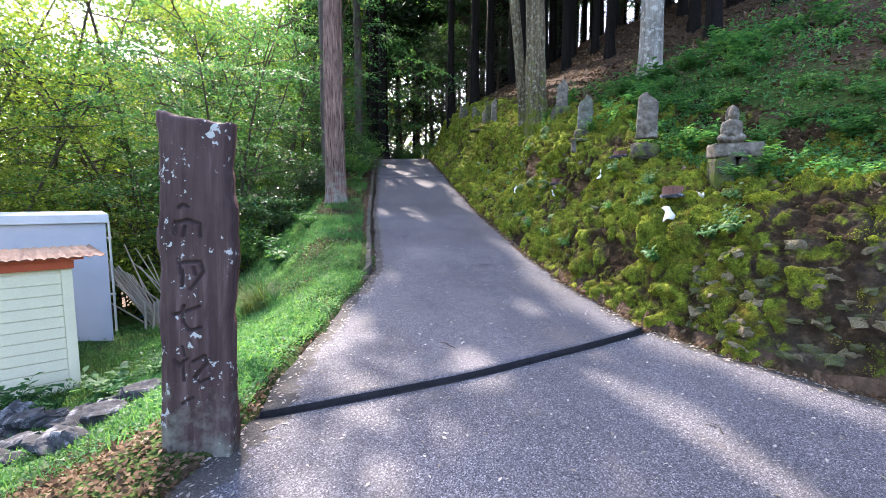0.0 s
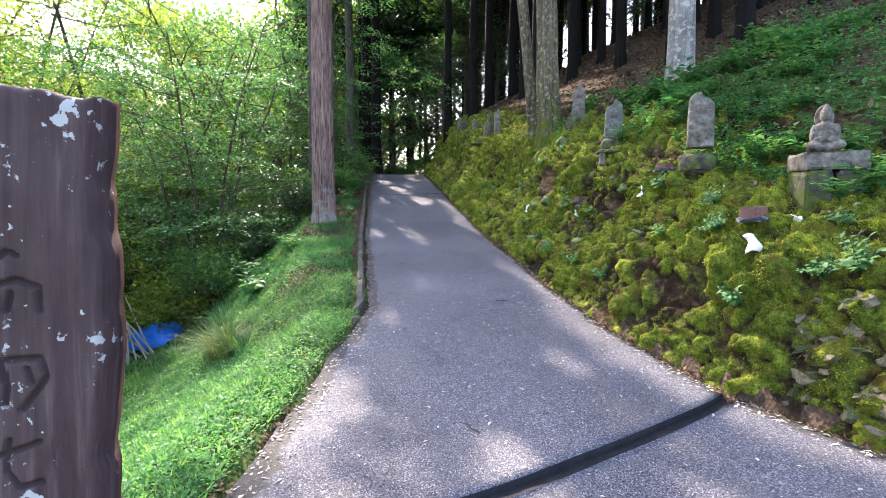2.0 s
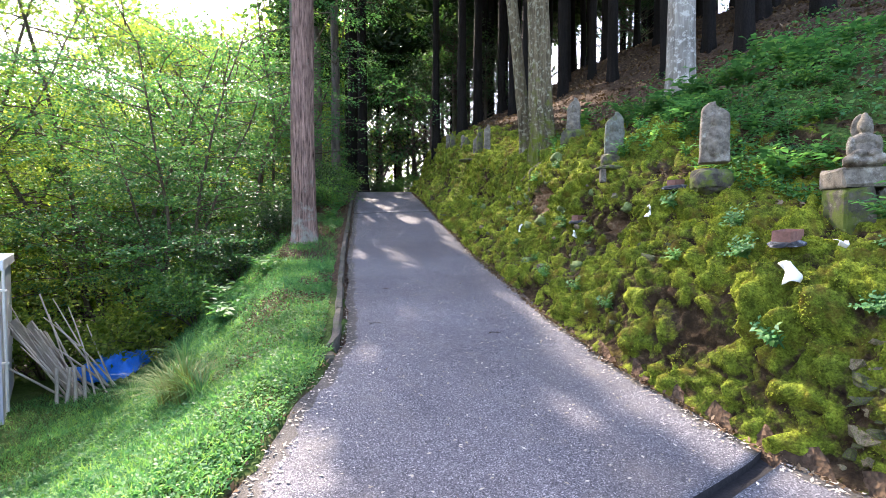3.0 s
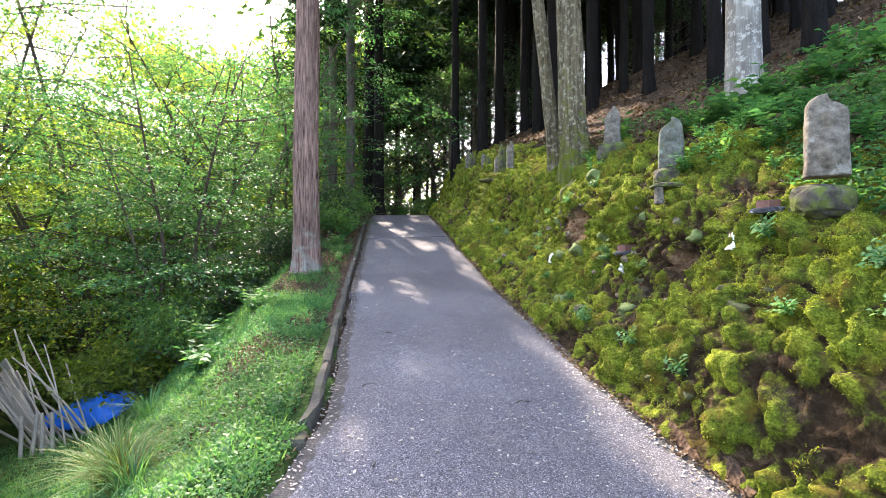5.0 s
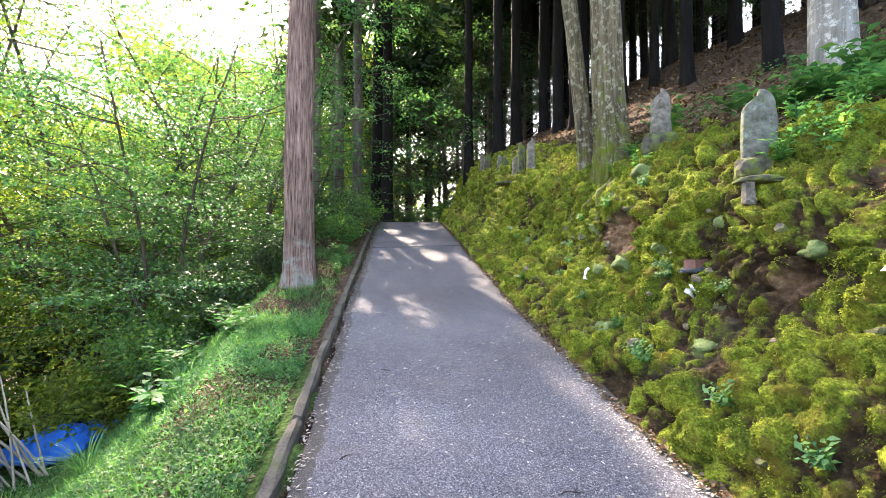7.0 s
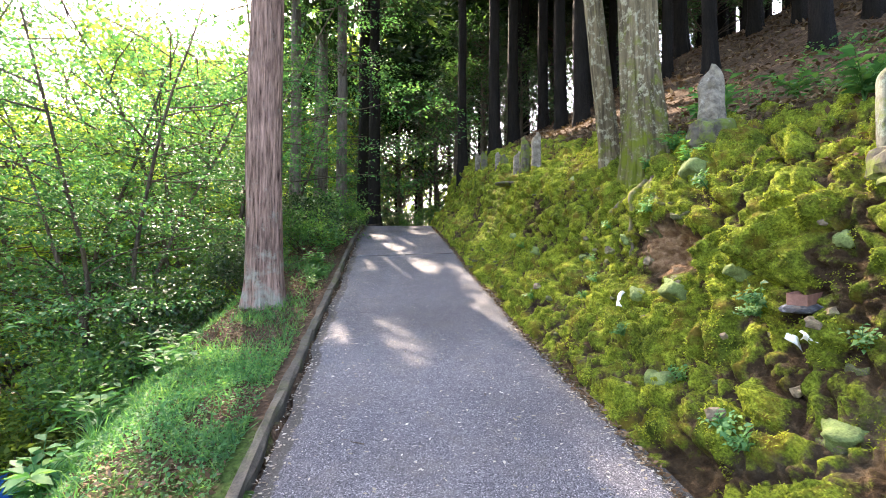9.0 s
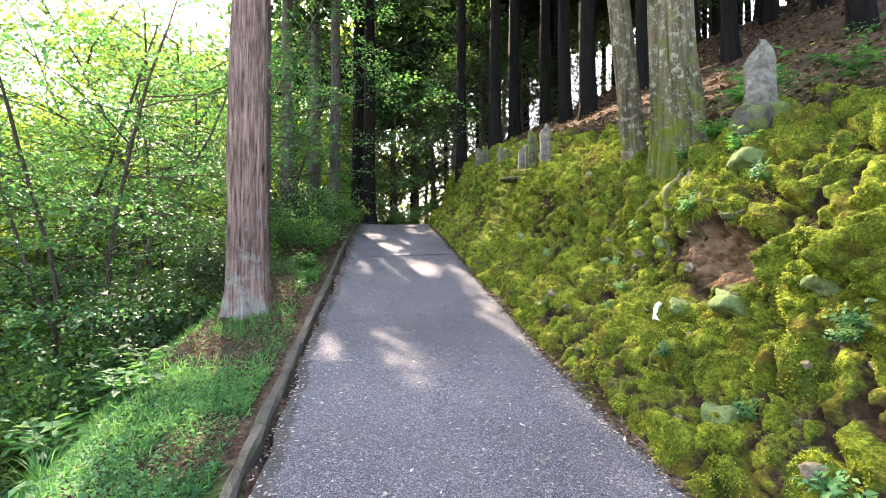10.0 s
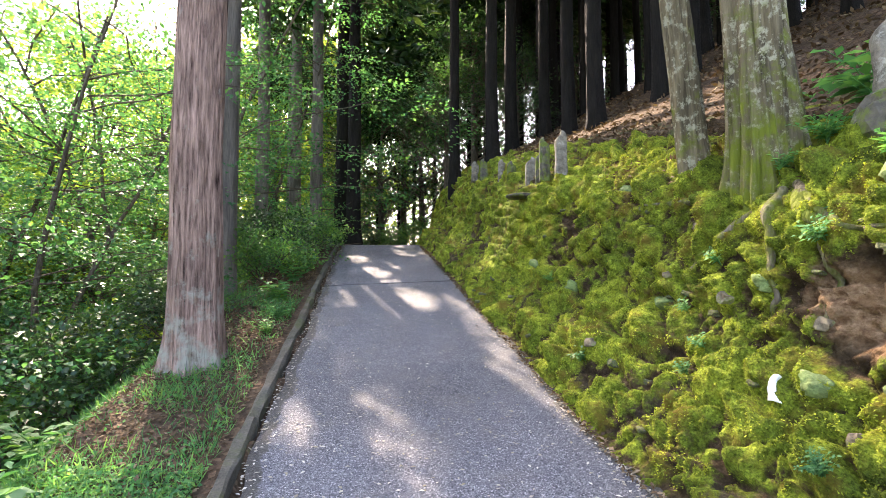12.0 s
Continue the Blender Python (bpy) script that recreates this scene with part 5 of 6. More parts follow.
def build_twigs():
    rr = random.Random(55)
    for x, y, ln, a in ((0.10, 3.9, 0.22, 120), (-0.45, 5.5, 0.18, 60), (0.5, 6.3, 0.15, 20), (-0.6, 7.9, 0.2, 140), (0.2, 8.6, 0.16, 80), (-0.7, 6.6, 0.14, 30), (1.6, 2.6, 0.14, 100)):
        t = np.linspace(0, 1, 7)
        Q = np.stack([t * ln, 0.02 * np.sin(t * 5 + x), 0.006 + 0.004 * np.abs(np.sin(t * 6))], -1)
        v, f = tube_arrays(Q, np.linspace(0.004, 0.0015, 7), 5)
        fork, ff = tube_arrays([(ln * 0.5, 0.0, 0.008), (ln * 0.7, 0.03, 0.012), (ln * 0.85, 0.05, 0.01)], [0.0025, 0.002, 0.001], 4)
        V, F = join_arrays([(v, f), (fork, ff)])
        ob = put("twig", mesh_of("twig", V, F, M_TWIG), None, Matrix.Translation((x, y, float(road_z(y)) + 0.006 + 0.012 * float(vnoise(x * 1.2, y * 1.2, 0, 2)))) @ pose(0, 0, 0, 0, 0, a))
        tagged(ob, "thin dark fallen twig lying on the lane", "twig", "fallen twigs")


def slab_stele(name, at, w, t, h, turn, lean, mat, label, relief=True, pointed=0.5):
    """An upright stone with a rounded head and a worn raised figure on its face."""
    seed = int(at[1] * 10) % 17
    nu, nv = 34, 60
    us, vs = np.linspace(-1, 1, nu), np.linspace(0, 1, nv)
    U, Vv = np.meshgrid(us, vs, indexing="ij")
    half = w / 2 * np.where(Vv > 1 - pointed * w / h, np.sqrt(np.clip(1 - ((Vv - (1 - pointed * w / h)) / (pointed * w / h)) ** 2, 0.0, 1)) * 0.96 + 0.04, 1) * (1 + 0.10 * (1 - Vv)) * (1 + 0.06 * vnoise(Vv * 5 + seed, np.sign(U) * 3, seed, 3))
    X = U * half
    Vv = Vv * (1 - 0.07 * U * (1 if seed % 2 else -1) * Vv)
    rel = 0
    if relief:
        head = np.sqrt(np.clip(1 - ((U / 0.34) ** 2 + ((Vv - 0.72) / 0.12) ** 2), 0, 1))
        body = np.sqrt(np.clip(1 - ((U / 0.6) ** 2 + ((Vv - 0.36) / 0.28) ** 2), 0, 1))
        rel = 0.035 * np.maximum(head, body)
    rim = np.sqrt(np.clip(1 - np.abs(U) ** 6, 0, 1))
    front = -(t / 2) * (0.35 + 0.65 * rim) - rel * rim + 0.008 * fbm(X * 30, Vv * h * 30, 0, 5)
    back = (t / 2) * (0.35 + 0.65 * rim) + 0.008 * fbm(X * 20, Vv * h * 20, 9, 6)
    F1 = np.stack([X, front, Vv * h], -1).reshape(-1, 3)
    F2 = np.stack([X, back, Vv * h], -1).reshape(-1, 3)
    n = nu * nv
    f = grid_faces(nu, nv)
    loop = np.concatenate([np.arange(nv), (np.arange(1, nu)) * nv + nv - 1, (nu - 1) * nv + np.arange(nv - 2, -1, -1), np.arange(nu - 2, 0, -1) * nv])
    nxt = np.roll(loop, -1)
    side = np.stack([loop, nxt, nxt + n, loop + n], -1)
    me = mesh_of(name, np.concatenate([F1, F2]), np.concatenate([f, f[:, ::-1] + n, side]), mat, True)
    ob = put(name, me, None, Matrix.Translation(at) @ pose(0, 0, 0, lean, 0, turn))
    return tagged(ob, label, "stone figure")


def build_figures():
    # seated stone figure with a halo slab behind its head, one plain shape
    bm = bmesh.new()

    def blob(cx, cy, cz, rx, ry, rz, seg=18):
        made = bmesh.ops.create_uvsphere(bm, u_segments=seg, v_segments=seg // 2 + 2, radius=1.0)["verts"]
        for v in made:
            w = 1 + 0.07 * noise.noise(v.co * 2.3 + Vector((cx * 40, cz * 30, 2)))
            v.co = Vector((cx + v.co.x * rx * w, cy + v.co.y * ry * w, cz + v.co.z * rz * w))

    blob(0, 0.0, 0.035, 0.155, 0.11, 0.045)
    blob(0, 0.0, 0.12, 0.098, 0.075, 0.10)
    blob(0, 0.0, 0.20, 0.105, 0.065, 0.055)
    blob(0, -0.005, 0.312, 0.052, 0.055, 0.064)
    blob(0, 0.0, 0.375, 0.026, 0.028, 0.028, 12)
    blob(0, 0.055, 0.30, 0.088, 0.022, 0.105)
    for e in (-1, 1):
        blob(e * 0.095, -0.05, 0.055, 0.075, 0.065, 0.042)
        blob(e * 0.098, -0.01, 0.15, 0.034, 0.045, 0.085, 12)
        blob(e * 0.055, -0.075, 0.10, 0.055, 0.03, 0.028, 12)
    me = bpy.data.meshes.new("statue")
    bm.to_mesh(me)
    bm.free()
    me.materials.append(M_STATUE)
    me.polygons.foreach_set("use_smooth", np.ones(len(me.polygons), bool))
    zb = land1(2.87, 4.85)
    top = 2.04
    statue = put("seated_statue", me, None, Matrix.Translation((2.83, 4.82, top - 0.003)) @ pose(0, 0, 0, 0, 0, -28) @ Matrix.Diagonal((0.74, 0.85, 0.92, 1)))
    whole = statue.modifiers.new("one_stone", "REMESH")
    whole.mode, whole.voxel_size, whole.use_smooth_shade = "VOXEL", 0.008, True
    tagged(statue, "small weathered grey stone figure seated on a block", "stone figure")
    ped = thing("pedestal", Matrix.Translation((2.90, 4.84, 0)) @ pose(0, 0, 0, 0, 0, -12), "rough grey stone pedestal of stacked blocks", "pedestal")
    part("block", box_bm(-0.23, -0.13, top - 0.14, 0.21, 0.15, top, 0.022, 0.010, 1), M_STATUE, ped)
    part("block", box_bm(-0.22, -0.13, min(zb, top - 0.3) - 0.15, -0.03, 0.14, top - 0.143, 0.03, 0.014, 2), M_STONE, ped)
    part("block", box_bm(0.0, -0.12, min(zb, top - 0.3) - 0.15, 0.22, 0.14, top - 0.143, 0.03, 0.014, 3), M_STONE, ped)
    # upright figures in relief
    p2 = (2.42, 5.83, 2.17)
    slab_stele("relief_stone", (p2[0], p2[1], 2.21), 0.22, 0.13, 0.50, -25, -3, M_STATUE, "grey relief-carved stone figure with rounded head on base stone", True, 0.3)
    part("base_stone", rock_bm(4, 0.17, 0.15, 0.12), M_STONE, None).matrix_basis = Matrix.Translation((2.42, 5.87, 2.05))
    slab_stele("relief_stone", (2.10, 7.28, 2.44), 0.21, 0.12, 0.53, -22, -3, M_STATUE_GREEN, "leaning green-lichened relief stone upon a small slab table", True)
    tagged(put("base_stone", bpy.data.objects["base_stone"].data, None, Matrix.Translation((2.10, 7.28, 2.43)) @ Matrix.Diagonal((0.95, 0.8, 0.8, 1))), "lichened base stone under a relief figure", "stone")
    tagged(bpy.data.objects["base_stone"], "rough base stone half sunk in weeds", "stone")
    tab = thing("stone_table", Matrix.Translation((2.0, 7.10, 2.33)), "little stone slab on two upright stone legs", "stone table")
    part("slab", rock_bm(12, 0.17, 0.12, 0.03, 0.2), M_STONE, tab)
    part("leg", box_bm(-0.15, -0.09, -0.17, -0.09, -0.03, -0.015, 0.01, 0.004, 5), M_STATUE, tab)
    part("leg", box_bm(0.05, -0.10, -0.17, 0.11, -0.04, -0.015, 0.01, 0.004, 6), M_STATUE, tab)
    slab_stele("relief_stone", (2.2, 9.15, 3.12), 0.20, 0.12, 0.54, -18, -6, M_STATUE, "pale grey leaning relief stone near the twin tree", True, 0.8)
    foot = part("support_stone", rock_bm(8, 0.2, 0.16, 0.17), M_STONE, None)
    foot.matrix_basis = Matrix.Translation((2.2, 9.17, 3.05))
    tagged(foot, "rough stone supporting a leaning relief stone", "stone")
    # row of small standing stones further up the bank
    for k, (y, d, h, w) in enumerate(((13.2, 0.86, 0.42, 0.13), (13.7, 0.86, 0.36, 0.16), (14.5, 0.84, 0.34, 0.14), (15.2, 0.88, 0.36, 0.15), (15.9, 0.92, 0.34, 0.14), (16.6, 0.9, 0.34, 0.15), (12.9, 0.95, 0.5, 0.13), (12.5, 1.0, 0.5, 0.14))):
        p, _ = bank_at(y, float(bank_h(d, y)))
        slab_stele("standing_stone", (p.x, p.y, p.z - 0.06), w, 0.12, h + 0.06, -15 + 9 * (k % 3), -3, M_STATUE if k % 2 else M_STONE, "small weathered standing stone on top of the bank", k % 3 != 1, 0.5)["group"] = "row of small standing stones"
    p, _ = bank_at(13.1, 1.42)
    ob = part("flat_stone", rock_bm(21, 0.26, 0.18, 0.035, 0.12), M_STONE, None)
    ob.matrix_basis = Matrix.Translation((p.x + 0.05, p.y, p.z + 0.02))
    tagged(ob, "flat dark stone slab lying on the bank", "stone")


def build_papers():
    """White paper-like scraps beside small brown bricks on the bank."""
    def scrap(seed, w, h):
        r = random.Random(seed)
        nu, nv = 8, 10
        U, Vv = np.meshgrid(np.linspace(-0.5, 0.5, nu), np.linspace(0, 1, nv), indexing="ij")
        taper = 1 - 0.35 * Vv + 0.12 * np.sin(Vv * 7 + seed)
        X = U * w * taper + 0.02 * np.sin(Vv * 4 + seed)
        Yy = -0.022 * np.cos(U * 5) + 0.015 * vnoise(U * 4, Vv * 4, seed, 3)
        F1 = np.stack([X, Yy, Vv * h], -1).reshape(-1, 3)
        F2 = F1 + np.array([0, 0.008, 0])
        n = nu * nv
        f = grid_faces(nu, nv)
        loop = np.concatenate([np.arange(nv), np.arange(1, nu) * nv + nv - 1, (nu - 1) * nv + np.arange(nv - 2, -1, -1), np.arange(nu - 2, 0, -1) * nv])
        nxt = np.roll(loop, -1)
        return mesh_of("scrap", np.concatenate([F1, F2]), np.concatenate([f, f[:, ::-1] + n, np.stack([loop, nxt, nxt + n, loop + n], -1)]), M_WHITE, True)
    spots = [(4.50, 0.97, 0.115, 0.17, -10), (6.10, 1.15, 0.10, 0.15, 25), (9.02, 0.55, 0.085, 0.16, 14), (7.54, 0.72, 0.12, 0.11, 40), (7.38, 0.80, 0.06, 0.06, 80), (4.44, 1.20, 0.06, 0.05, 60)]
    for k, (y, h_over, w, h, roll) in enumerate(spots):
        p, nrm = bank_at(y, h_over)
        ob = put("paper_scrap", scrap(k, w * 0.82, h * 0.82), None, Matrix.Translation(p + nrm * 0.035) @ pose(0, 0, 0, 0, roll, -40) @ pose(0, 0, 0, -25))
        tagged(ob, "crumpled white paper scrap lying on the moss", "paper", "white scraps on the bank")
    for y, h, size in ((4.72, 1.17, 1.0), (7.52, 0.95, 0.9), (6.06, 1.42, 0.8)):
        p, nrm = bank_at(y, h)
        bm = box_bm(-0.09, -0.055, -0.02, 0.09, 0.055, 0.055)
        top = max(bm.faces, key=lambda f: f.calc_center_median().z)
        bmesh.ops.inset_region(bm, faces=[top], thickness=0.012)
        for v in top.verts:
            v.co.z -= 0.03
        bmesh.ops.bevel(bm, geom=bm.edges[:], offset=0.003, segments=1, affect="EDGES")
        ob = part("clay_box", bm, M_TERRACOTTA, None)
        ob.matrix_basis = Matrix.Translation(p + nrm * 0.05) @ pose(0, 0, 0, 3, -5, 28) @ Matrix.Scale(size, 4)
        tagged(ob, "small open brown clay box standing on a flat stone", "clay box", "clay boxes on the bank")
        ob = part("flat_stone", rock_bm(int(y * 7), 0.13, 0.085, 0.022, 0.2), M_SLATE, None)
        ob.matrix_basis = Matrix.Translation(p + nrm * 0.05 - Vector((0, 0, 0.034 * size))) @ pose(0, 0, 0, 3, -5, 20)
        tagged(ob, "flat dark stone under a small clay box", "stone")


def build_pale_cushions(bank):
    """Rounded cushions of paler, greyish-green moss on the bank: along the lane, height above it, width."""
    r = random.Random(71)
    spots = [(7.98, 1.05, 0.17), (8.76, 1.75, 0.2), (8.5, 0.82, 0.16), (8.1, 0.34, 0.15), (8.44, 1.66, 0.12), (12.4, 0.67, 0.15), (11.48, 0.64, 0.13), (11.16, 1.6, 0.16), (8.9, 0.72, 0.12), (7.4, 1.3, 0.11), (10.2, 0.8, 0.12), (9.3, 1.1, 0.1), (6.6, 1.2, 0.12), (7.1, 0.5, 0.12)]
    for k, (y, h, w) in enumerate(spots):
        p, nrm = bank_at(y, h)
        bm = rock_bm(k + 61, w * 0.5, w * r.uniform(0.5, 0.7), w * 0.40, 0.5, 3)
        ob = part("pale_cushion", bm, M_PALEMOSS, bank, smooth=True)
        ob.matrix_basis = Matrix.Translation(p - nrm * w * 0.30) @ pose(0, 0, 0, 0, -25, r.uniform(0, 180))
    for k in range(26):
        p, nrm = bank_at(r.uniform(6.5, 10.5), r.uniform(0.2, 1.4))
        w = r.uniform(0.025, 0.055)
        ob = part("pale_stone", rock_bm(k + 90, w, w * 0.8, w * 0.7, 0.5, 2), M_LEDGE, bank)
        ob.matrix_basis = Matrix.Translation(p - nrm * w * 0.5) @ pose(0, 0, 0, r.uniform(-40, 40), r.uniform(-40, 40), r.uniform(0, 180))


# ---------------------------------------------------------------- carved post
def build_post():
    W, T, H = 0.346, 0.12, 1.815
    nu, nv = 78, 330
    U, Vv = np.meshgrid(np.linspace(0, 1, nu), np.linspace(0, 1, nv), indexing="ij")
    # carved strokes: across from the left edge, down from the head, in parts of the width and the height
    strokes = [[(0.31, 0.247), (0.35, 0.239), (0.42, 0.243)], [(0.26, 0.287), (0.28, 0.318)], [(0.26, 0.290), (0.42, 0.279), (0.58, 0.288), (0.60, 0.322)], [(0.38, 0.300), (0.37, 0.325)],
               [(0.29, 0.392), (0.31, 0.430)], [(0.29, 0.400), (0.57, 0.392), (0.63, 0.418), (0.47, 0.472)], [(0.33, 0.420), (0.35, 0.467)], [(0.48, 0.41), (0.52, 0.43)],
               [(0.26, 0.546), (0.40, 0.538), (0.60, 0.520)], [(0.38, 0.520), (0.37, 0.566), (0.46, 0.590), (0.62, 0.580)],
               [(0.34, 0.638), (0.36, 0.664)], [(0.22, 0.678), (0.30, 0.692), (0.41, 0.671)], [(0.50, 0.678), (0.66, 0.660), (0.68, 0.685), (0.51, 0.727), (0.60, 0.741), (0.70, 0.729)], [(0.35, 0.678), (0.36, 0.735)], [(0.34, 0.805), (0.50, 0.786)]]
    X, Zd = U * W, (1 - Vv) * H
    groove = np.zeros(X.shape)
    for st in strokes:
        for (a, b), (c, d) in zip(st, st[1:]):
            ax, az, cx, cz = a * W, b * H, c * W, d * H
            t = np.clip(((X - ax) * (cx - ax) + (Zd - az) * (cz - az)) / ((cx - ax) ** 2 + (cz - az) ** 2 + 1e-9), 0, 1)
            dist = np.hypot(X - ax - t * (cx - ax), Zd - az - t * (cz - az))
            groove = np.maximum(groove, 1 - smooth01((dist - 0.0055) / 0.006))
    z = Vv * H - 0.12 * (Vv == 0)
    wl = 0.010 * vnoise(Vv * 9, 1, 0, 2) + 0.006 * vnoise(Vv * 30, 1, 0, 3)
    wr = 0.016 * vnoise(Vv * 7, 5, 0, 4) + 0.008 * vnoise(Vv * 26, 2, 0, 5)
    head = 1 - 0.022 * U - 0.006 * vnoise(U * 8, 3, 0, 1)
    zz = z * head
    x = (U - 0.5) * W * (1 + 0.03 * (1 - Vv)) + wl * (1 - U) + wr * U
    worn = 0.02 * smooth01((U - 0.66) / 0.08) * (0.5 + 0.5 * vnoise(Vv * 5, 8, 0, 3)) + 0.012 * smooth01((0.13 - U) / 0.05)
    rim = np.clip(np.minimum(np.minimum(U, 1 - U) / 0.05, (1 - Vv) / 0.012), 0, 1)
    yf = -T / 2 + worn + 0.03 * (1 - np.sqrt(rim * (2 - rim))) + 0.006 * vnoise(U * 10, Vv * 6, 0, 6) + 0.0115 * groove
    front = np.stack([x, yf, zz], -1).reshape(-1, 3)
    back = np.stack([x, np.full(x.shape, T / 2) + 0.01 * vnoise(U * 5, Vv * 12, 3, 6), zz], -1).reshape(-1, 3)
    n = nu * nv
    f = grid_faces(nu, nv)
    loop = np.concatenate([np.arange(nv), np.arange(1, nu) * nv + nv - 1, (nu - 1) * nv + np.arange(nv - 2, -1, -1), np.arange(nu - 2, 0, -1) * nv])
    nxt = np.roll(loop, -1)
    me = mesh_of("post", np.concatenate([front, back]), np.concatenate([f, f[:, ::-1] + n, np.stack([loop, nxt, nxt + n, loop + n], -1)]), M_POST, True,
                 {"groove": np.concatenate([groove.ravel() * 0.8, np.zeros(n)]), "height": np.tile(Vv.ravel(), 2)})
    ob = put("carved_post", me, None, Matrix.Translation((-1.29, 2.43, 0.10)) @ pose(0, 0, 0, 0, 2.2, 2))
    tagged(ob, "tall weathered purple-brown wooden post with worn carved characters and lichen", "post")
    foot = part("foot_stone", box_bm(-0.25, -0.13, -0.10, 0.24, 0.16, 0.045, 0.03, 0.012, 8), M_STONE, None)
    foot.matrix_basis = Matrix.Translation((-1.27, 2.38, 0.10)) @ pose(0, 0, 0, 0, 0, 4)
    foot.name = "footing_stone"
    tagged(foot, "worn mossy stone footing round the carved post", "stone")


# ---------------------------------------------------------------- sheds and clutter
def build_shed():
    """Cream boarded shed with a red trim and a rusty lean-to roof."""
    z0, z1 = -0.80, 0.80
    shed = thing("shed", Matrix.Translation((-4.2, 5.38, 0)) @ pose(0, 0, 0, 0, 0, 41), "cream boarded shed with red trim and rusty sheet roof", "shed")
    part("wall", box_bm(-2.4, 0.02, z0, -0.02, 1.6, z1, 0.004), M_CREAM, shed)
    part("corner_board", box_bm(-0.09, -0.012, z0, 0.012, 0.06, z1 - 0.02, 0.004), M_CREAM, shed)
    b = box_bm(-2.4, -0.004, 0, -0.092, 0.022, 0.118, 0.006)
    me = bpy.data.meshes.new("board")
    b.to_mesh(me)
    b.free()
    me.materials.append(M_CREAM)
    k = 0
    while z0 + 0.123 * (k + 1) < z1 - 0.08:
        put("board", me, shed, Matrix.Translation((0, 0, z0 + 0.123 * k)) @ pose(0, 0, 0, -2.5))
        k += 1
    part("red_trim", box_bm(-2.5, -0.05, z1 - 0.08, 0.03, 0.03, z1 + 0.02, 0.005), M_RED, shed, "red painted fascia board")
    # corrugated roof sheet
    xs = np.linspace(-2.7, 0.32, 90)
    ys = np.array([-0.14, 0.5, 1.1, 1.7])
    X, Y = np.meshgrid(xs, ys, indexing="ij")
    Z = z1 + 0.055 + -0.01 * (Y + 0.14) + 0.011 * np.sin(X * 2 * np.pi / 0.10)
    V = np.stack([X, Y, Z], -1).reshape(-1, 3)
    W = V - np.array([0, 0, 0.006])
    f = grid_faces(90, 4)
    n = len(V)
    rim = np.arange(89) * 4
    s1 = np.stack([rim, rim + 4, rim + 4 + n, rim + n], -1)
    a = np.arange(3)
    s2 = np.stack([89 * 4 + a, 89 * 4 + a + 1, 89 * 4 + a + 1 + n, 89 * 4 + a + n], -1)
    put("roof", mesh_of("roof", np.concatenate([V, W]), np.concatenate([f, f[:, ::-1] + n, s1, s2]), M_RUST), shed, None, "rust-brown corrugated roof sheet")
    part("rafter", box_bm(-2.6, -0.10, z1 + 0.02, 0.12, -0.05, z1 + 0.045, 0.004), M_RED, shed)


def build_hut():
    hut = thing("hut", Matrix.Translation((-5.9, 8.42, 0)) @ pose(0, 0, 0, 0, 0, 37), "pale grey panelled hut with flat roof on a concrete plinth", "hut")
    part("wall", box_bm(-3.4, 0, -1.08, 0, 2.6, 1.08, 0.008), M_HUT, hut)
    part("roof", box_bm(-3.5, -0.07, 1.08, 0.05, 2.7, 1.23, 0.012), M_HUTCAP, hut, "pale flat roof edge")
    part("plinth", box_bm(-3.35, 0.05, -1.6, -0.02, 2.55, -1.08, 0.01), M_PLINTH, hut)
    part("sill", box_bm(-3.4, -0.025, -1.11, 0.015, 0.0, -1.075, 0.004), M_HUTCAP, hut)
    v, f = tube_arrays([(0.045, -0.04, 1.1), (0.045, -0.045, 0.6), (0.05, -0.04, 0.0), (0.05, -0.04, -0.85)], [0.02] * 4, 10)
    put("drainpipe", mesh_of("drainpipe", v, f, M_PIPE, True), hut)
    for z in (0.8, -0.2):
        part("clip", box_bm(0.0, -0.07, z, 0.08, 0.0, z + 0.03, 0.004), M_PIPE, hut)


def build_rubble():
    """Dark slate-like rubble and roof tiles in front of the shed, plus stones."""
    rr = random.Random(4)
    for k in range(54):
        x, y = rr.uniform(-5.0, -2.7), rr.uniform(3.2, 4.6)
        if k < 40:
            x, y = rr.uniform(-4.1, -2.75), rr.uniform(3.5, 4.4)
        s = rr.uniform(0.05, 0.14)
        ob = part("rubble_slab", rock_bm(k + 30, s * rr.uniform(1.0, 1.9), s, s * rr.uniform(0.35, 0.65), 0.3), M_SLATE, None)
        ob.matrix_basis = Matrix.Translation((x, y, land1(x, y) + s * 0.35 + rr.uniform(0, 0.04))) @ pose(0, 0, 0, rr.uniform(-25, 25), rr.uniform(-25, 25), rr.uniform(0, 180))
        tagged(ob, "jagged dark grey rock with pale streaks in the rubble heap", "rock", "rubble by the shed")


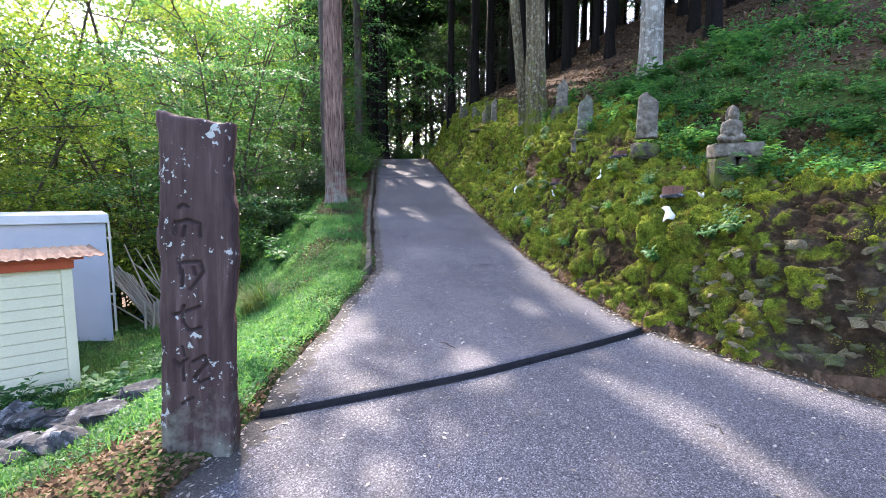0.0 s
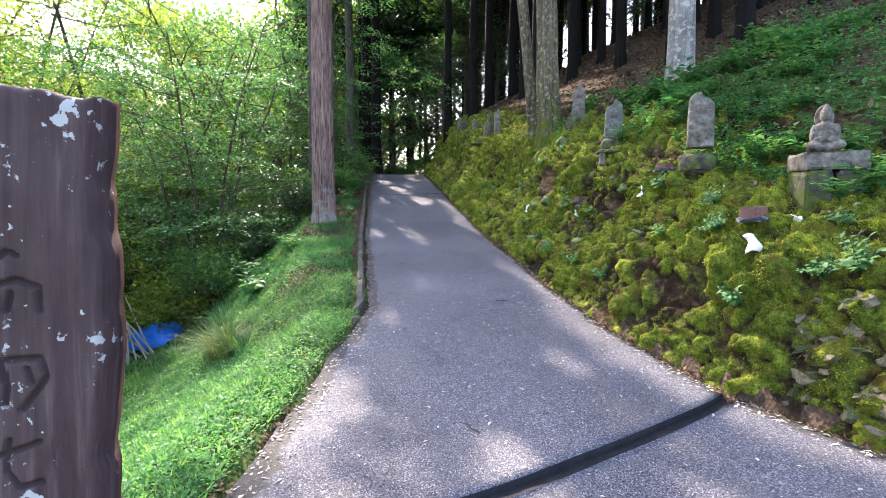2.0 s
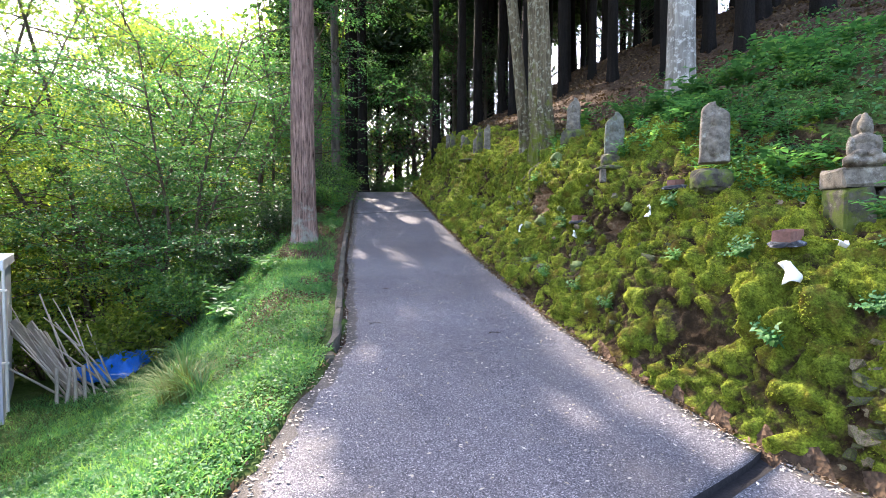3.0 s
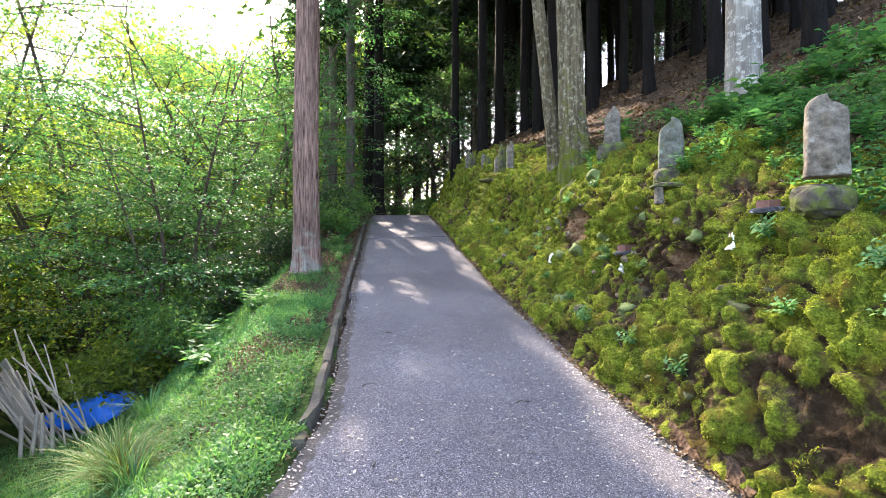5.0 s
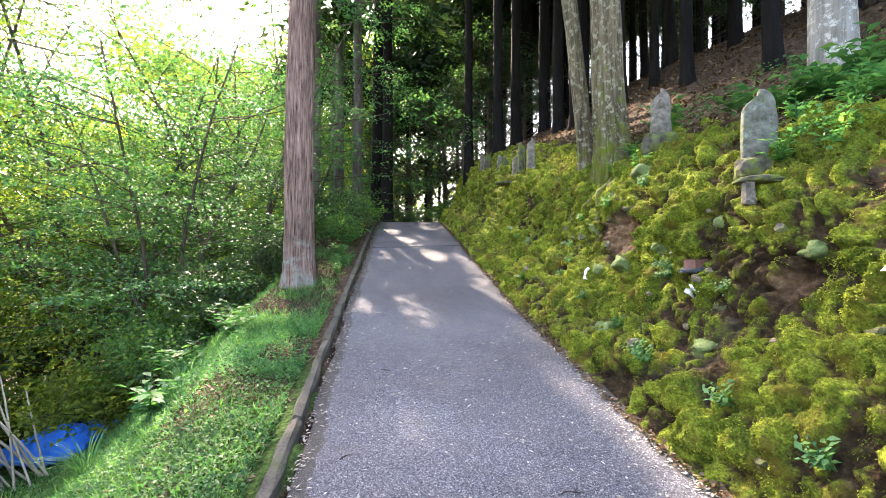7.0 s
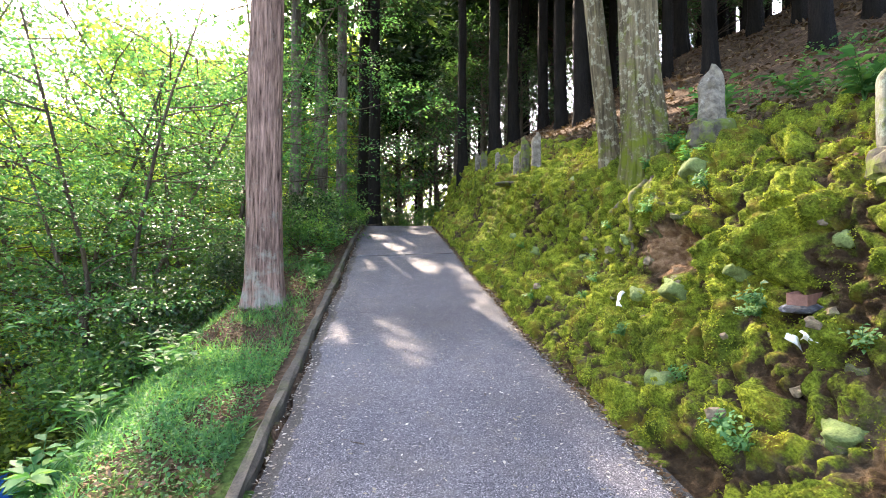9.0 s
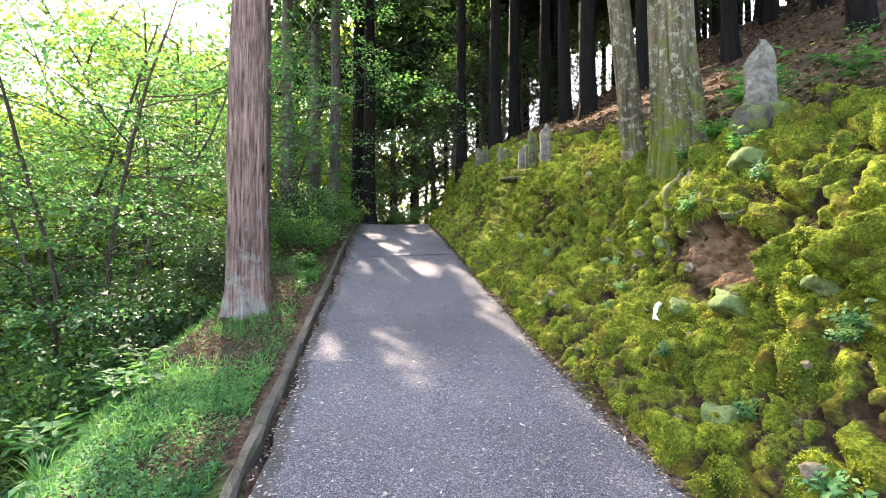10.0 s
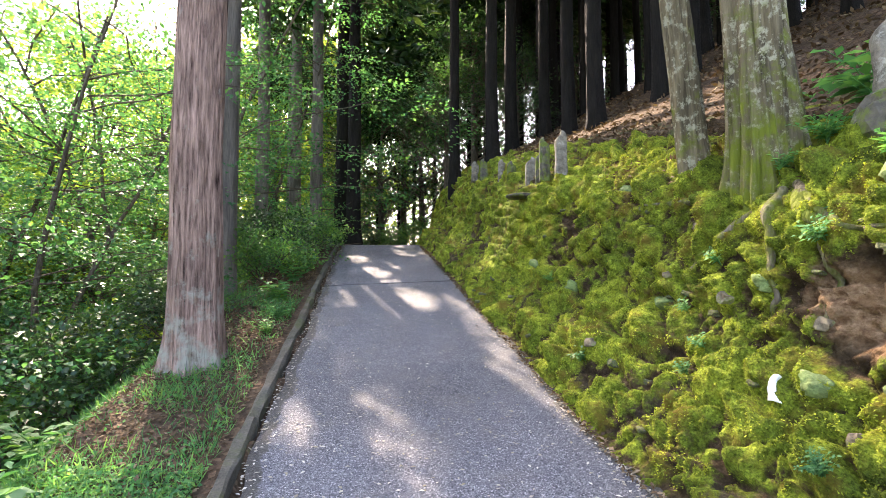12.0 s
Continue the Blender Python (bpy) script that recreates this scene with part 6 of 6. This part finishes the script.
def build_lumber():
    """Leaning heap of old boards and bamboo poles beside the hut."""
    rr = random.Random(8)
    for k in range(11):
        ln = rr.uniform(0.9, 1.4)
        w = rr.uniform(0.10, 0.16)
        ob = part("old_board", box_bm(-w / 2, -0.015, 0, w / 2, 0.015, ln, 0.003, 0.003, k), M_OLDWOOD, None)
        x, y = -6.1 - 0.06 * k + rr.uniform(-0.04, 0.04), 9.75 + 0.05 * k
        ob.matrix_basis = Matrix.Translation((x + 0.3, y, land1(x, y) + 0.02 + 0.035 * k)) @ pose(0, 0, 0, rr.uniform(-12, 2), -38 + rr.uniform(-10, 6), rr.uniform(-20, 10))
        tagged(ob, "weathered grey board leaning in the timber heap", "board", "timber heap")
    for k in range(16):
        ln = rr.uniform(1.2, 2.0)
        t = np.linspace(0, 1, 8)
        bend = rr.uniform(-0.06, 0.06)
        v, f = tube_arrays(np.stack([bend * np.sin(t * 3), 0 * t, t * ln], -1), np.linspace(0.02, 0.011, 8) * rr.uniform(0.7, 1.2), 7)
        ob = put("bamboo_pole", mesh_of("pole", v, f, M_OLDWOOD, True))
        x, y = -5.75 + rr.uniform(-0.35, 0.3), 9.6 + rr.uniform(0, 0.7)
        ob.matrix_basis = Matrix.Translation((x, y, land1(x, y) - 0.02)) @ pose(0, 0, 0, rr.uniform(-15, 15), -40 + rr.uniform(-14, 14), rr.uniform(-30, 30))
        tagged(ob, "long pale bamboo pole leaning in the timber heap", "pole", "timber heap")
    for k in range(4):
        v, f = tube_arrays([(0, 0, 0), (0.01, 0, 0.3), (0.0, 0.01, 0.62)], [0.03, 0.028, 0.028], 8)
        ob = put("stake", mesh_of("stake", v, f, M_OLDWOOD, True))
        x, y = -6.0 + 0.12 * k, 9.5 + 0.04 * k
        ob.matrix_basis = Matrix.Translation((x, y, land1(x, y) - 0.05)) @ pose(0, 0, 0, rr.uniform(-4, 4), rr.uniform(-6, 6))
        tagged(ob, "short upright stake holding the timber heap", "stake", "timber heap")


def build_tarp():
    nu, nv = 60, 44
    U, Vv = np.meshgrid(np.linspace(-1, 1, nu), np.linspace(-1, 1, nv), indexing="ij")
    X, Y = U * 0.62, Vv * 0.50
    x, y = -6.1 + X, 11.05 + Y + 0.18 * X
    dome = 0.34 * np.clip(1 - np.abs(U) ** 3, 0, 1) ** 0.8 * np.clip(1 - np.abs(Vv) ** 3, 0, 1) ** 0.8 * (0.7 + 0.3 * U)
    fold = 0.11 * fbm(X * 5 + 2 * Y, Y * 5, 0, 4) + 0.06 * np.abs(vnoise(X * 9 + Y * 5, Y * 3, 0, 6))
    g = land(x, y)
    Z = np.maximum(g, g.min() + 0.18) + 0.02 + dome * 1.5 + fold
    V = np.stack([x, y, Z], -1).reshape(-1, 3)
    me = mesh_of("tarp", V, grid_faces(nu, nv), M_TARP, True)
    ob = put("tarpaulin", me)
    sol = ob.modifiers.new("thickness", "SOLIDIFY")
    sol.thickness, sol.offset = 0.006, 1
    tagged(ob, "crumpled bright blue tarpaulin thrown over a heap", "tarpaulin")


build_ground()
build_road()
bank = build_bank()
build_kerb()
build_post()
build_shed()
build_hut()
build_big_cedar()
build_cedars()
build_twin_tree()
build_pale_tree()
build_maples()
build_far_trees()
build_bushes()
build_figures()
build_papers()
build_pale_cushions(bank)
build_rubble()
build_lumber()
build_tarp()
build_left_cover()
build_tufts()
build_small_plants()
build_moss_tufts()
build_litter()
build_twigs()
build_bank_stones(bank)
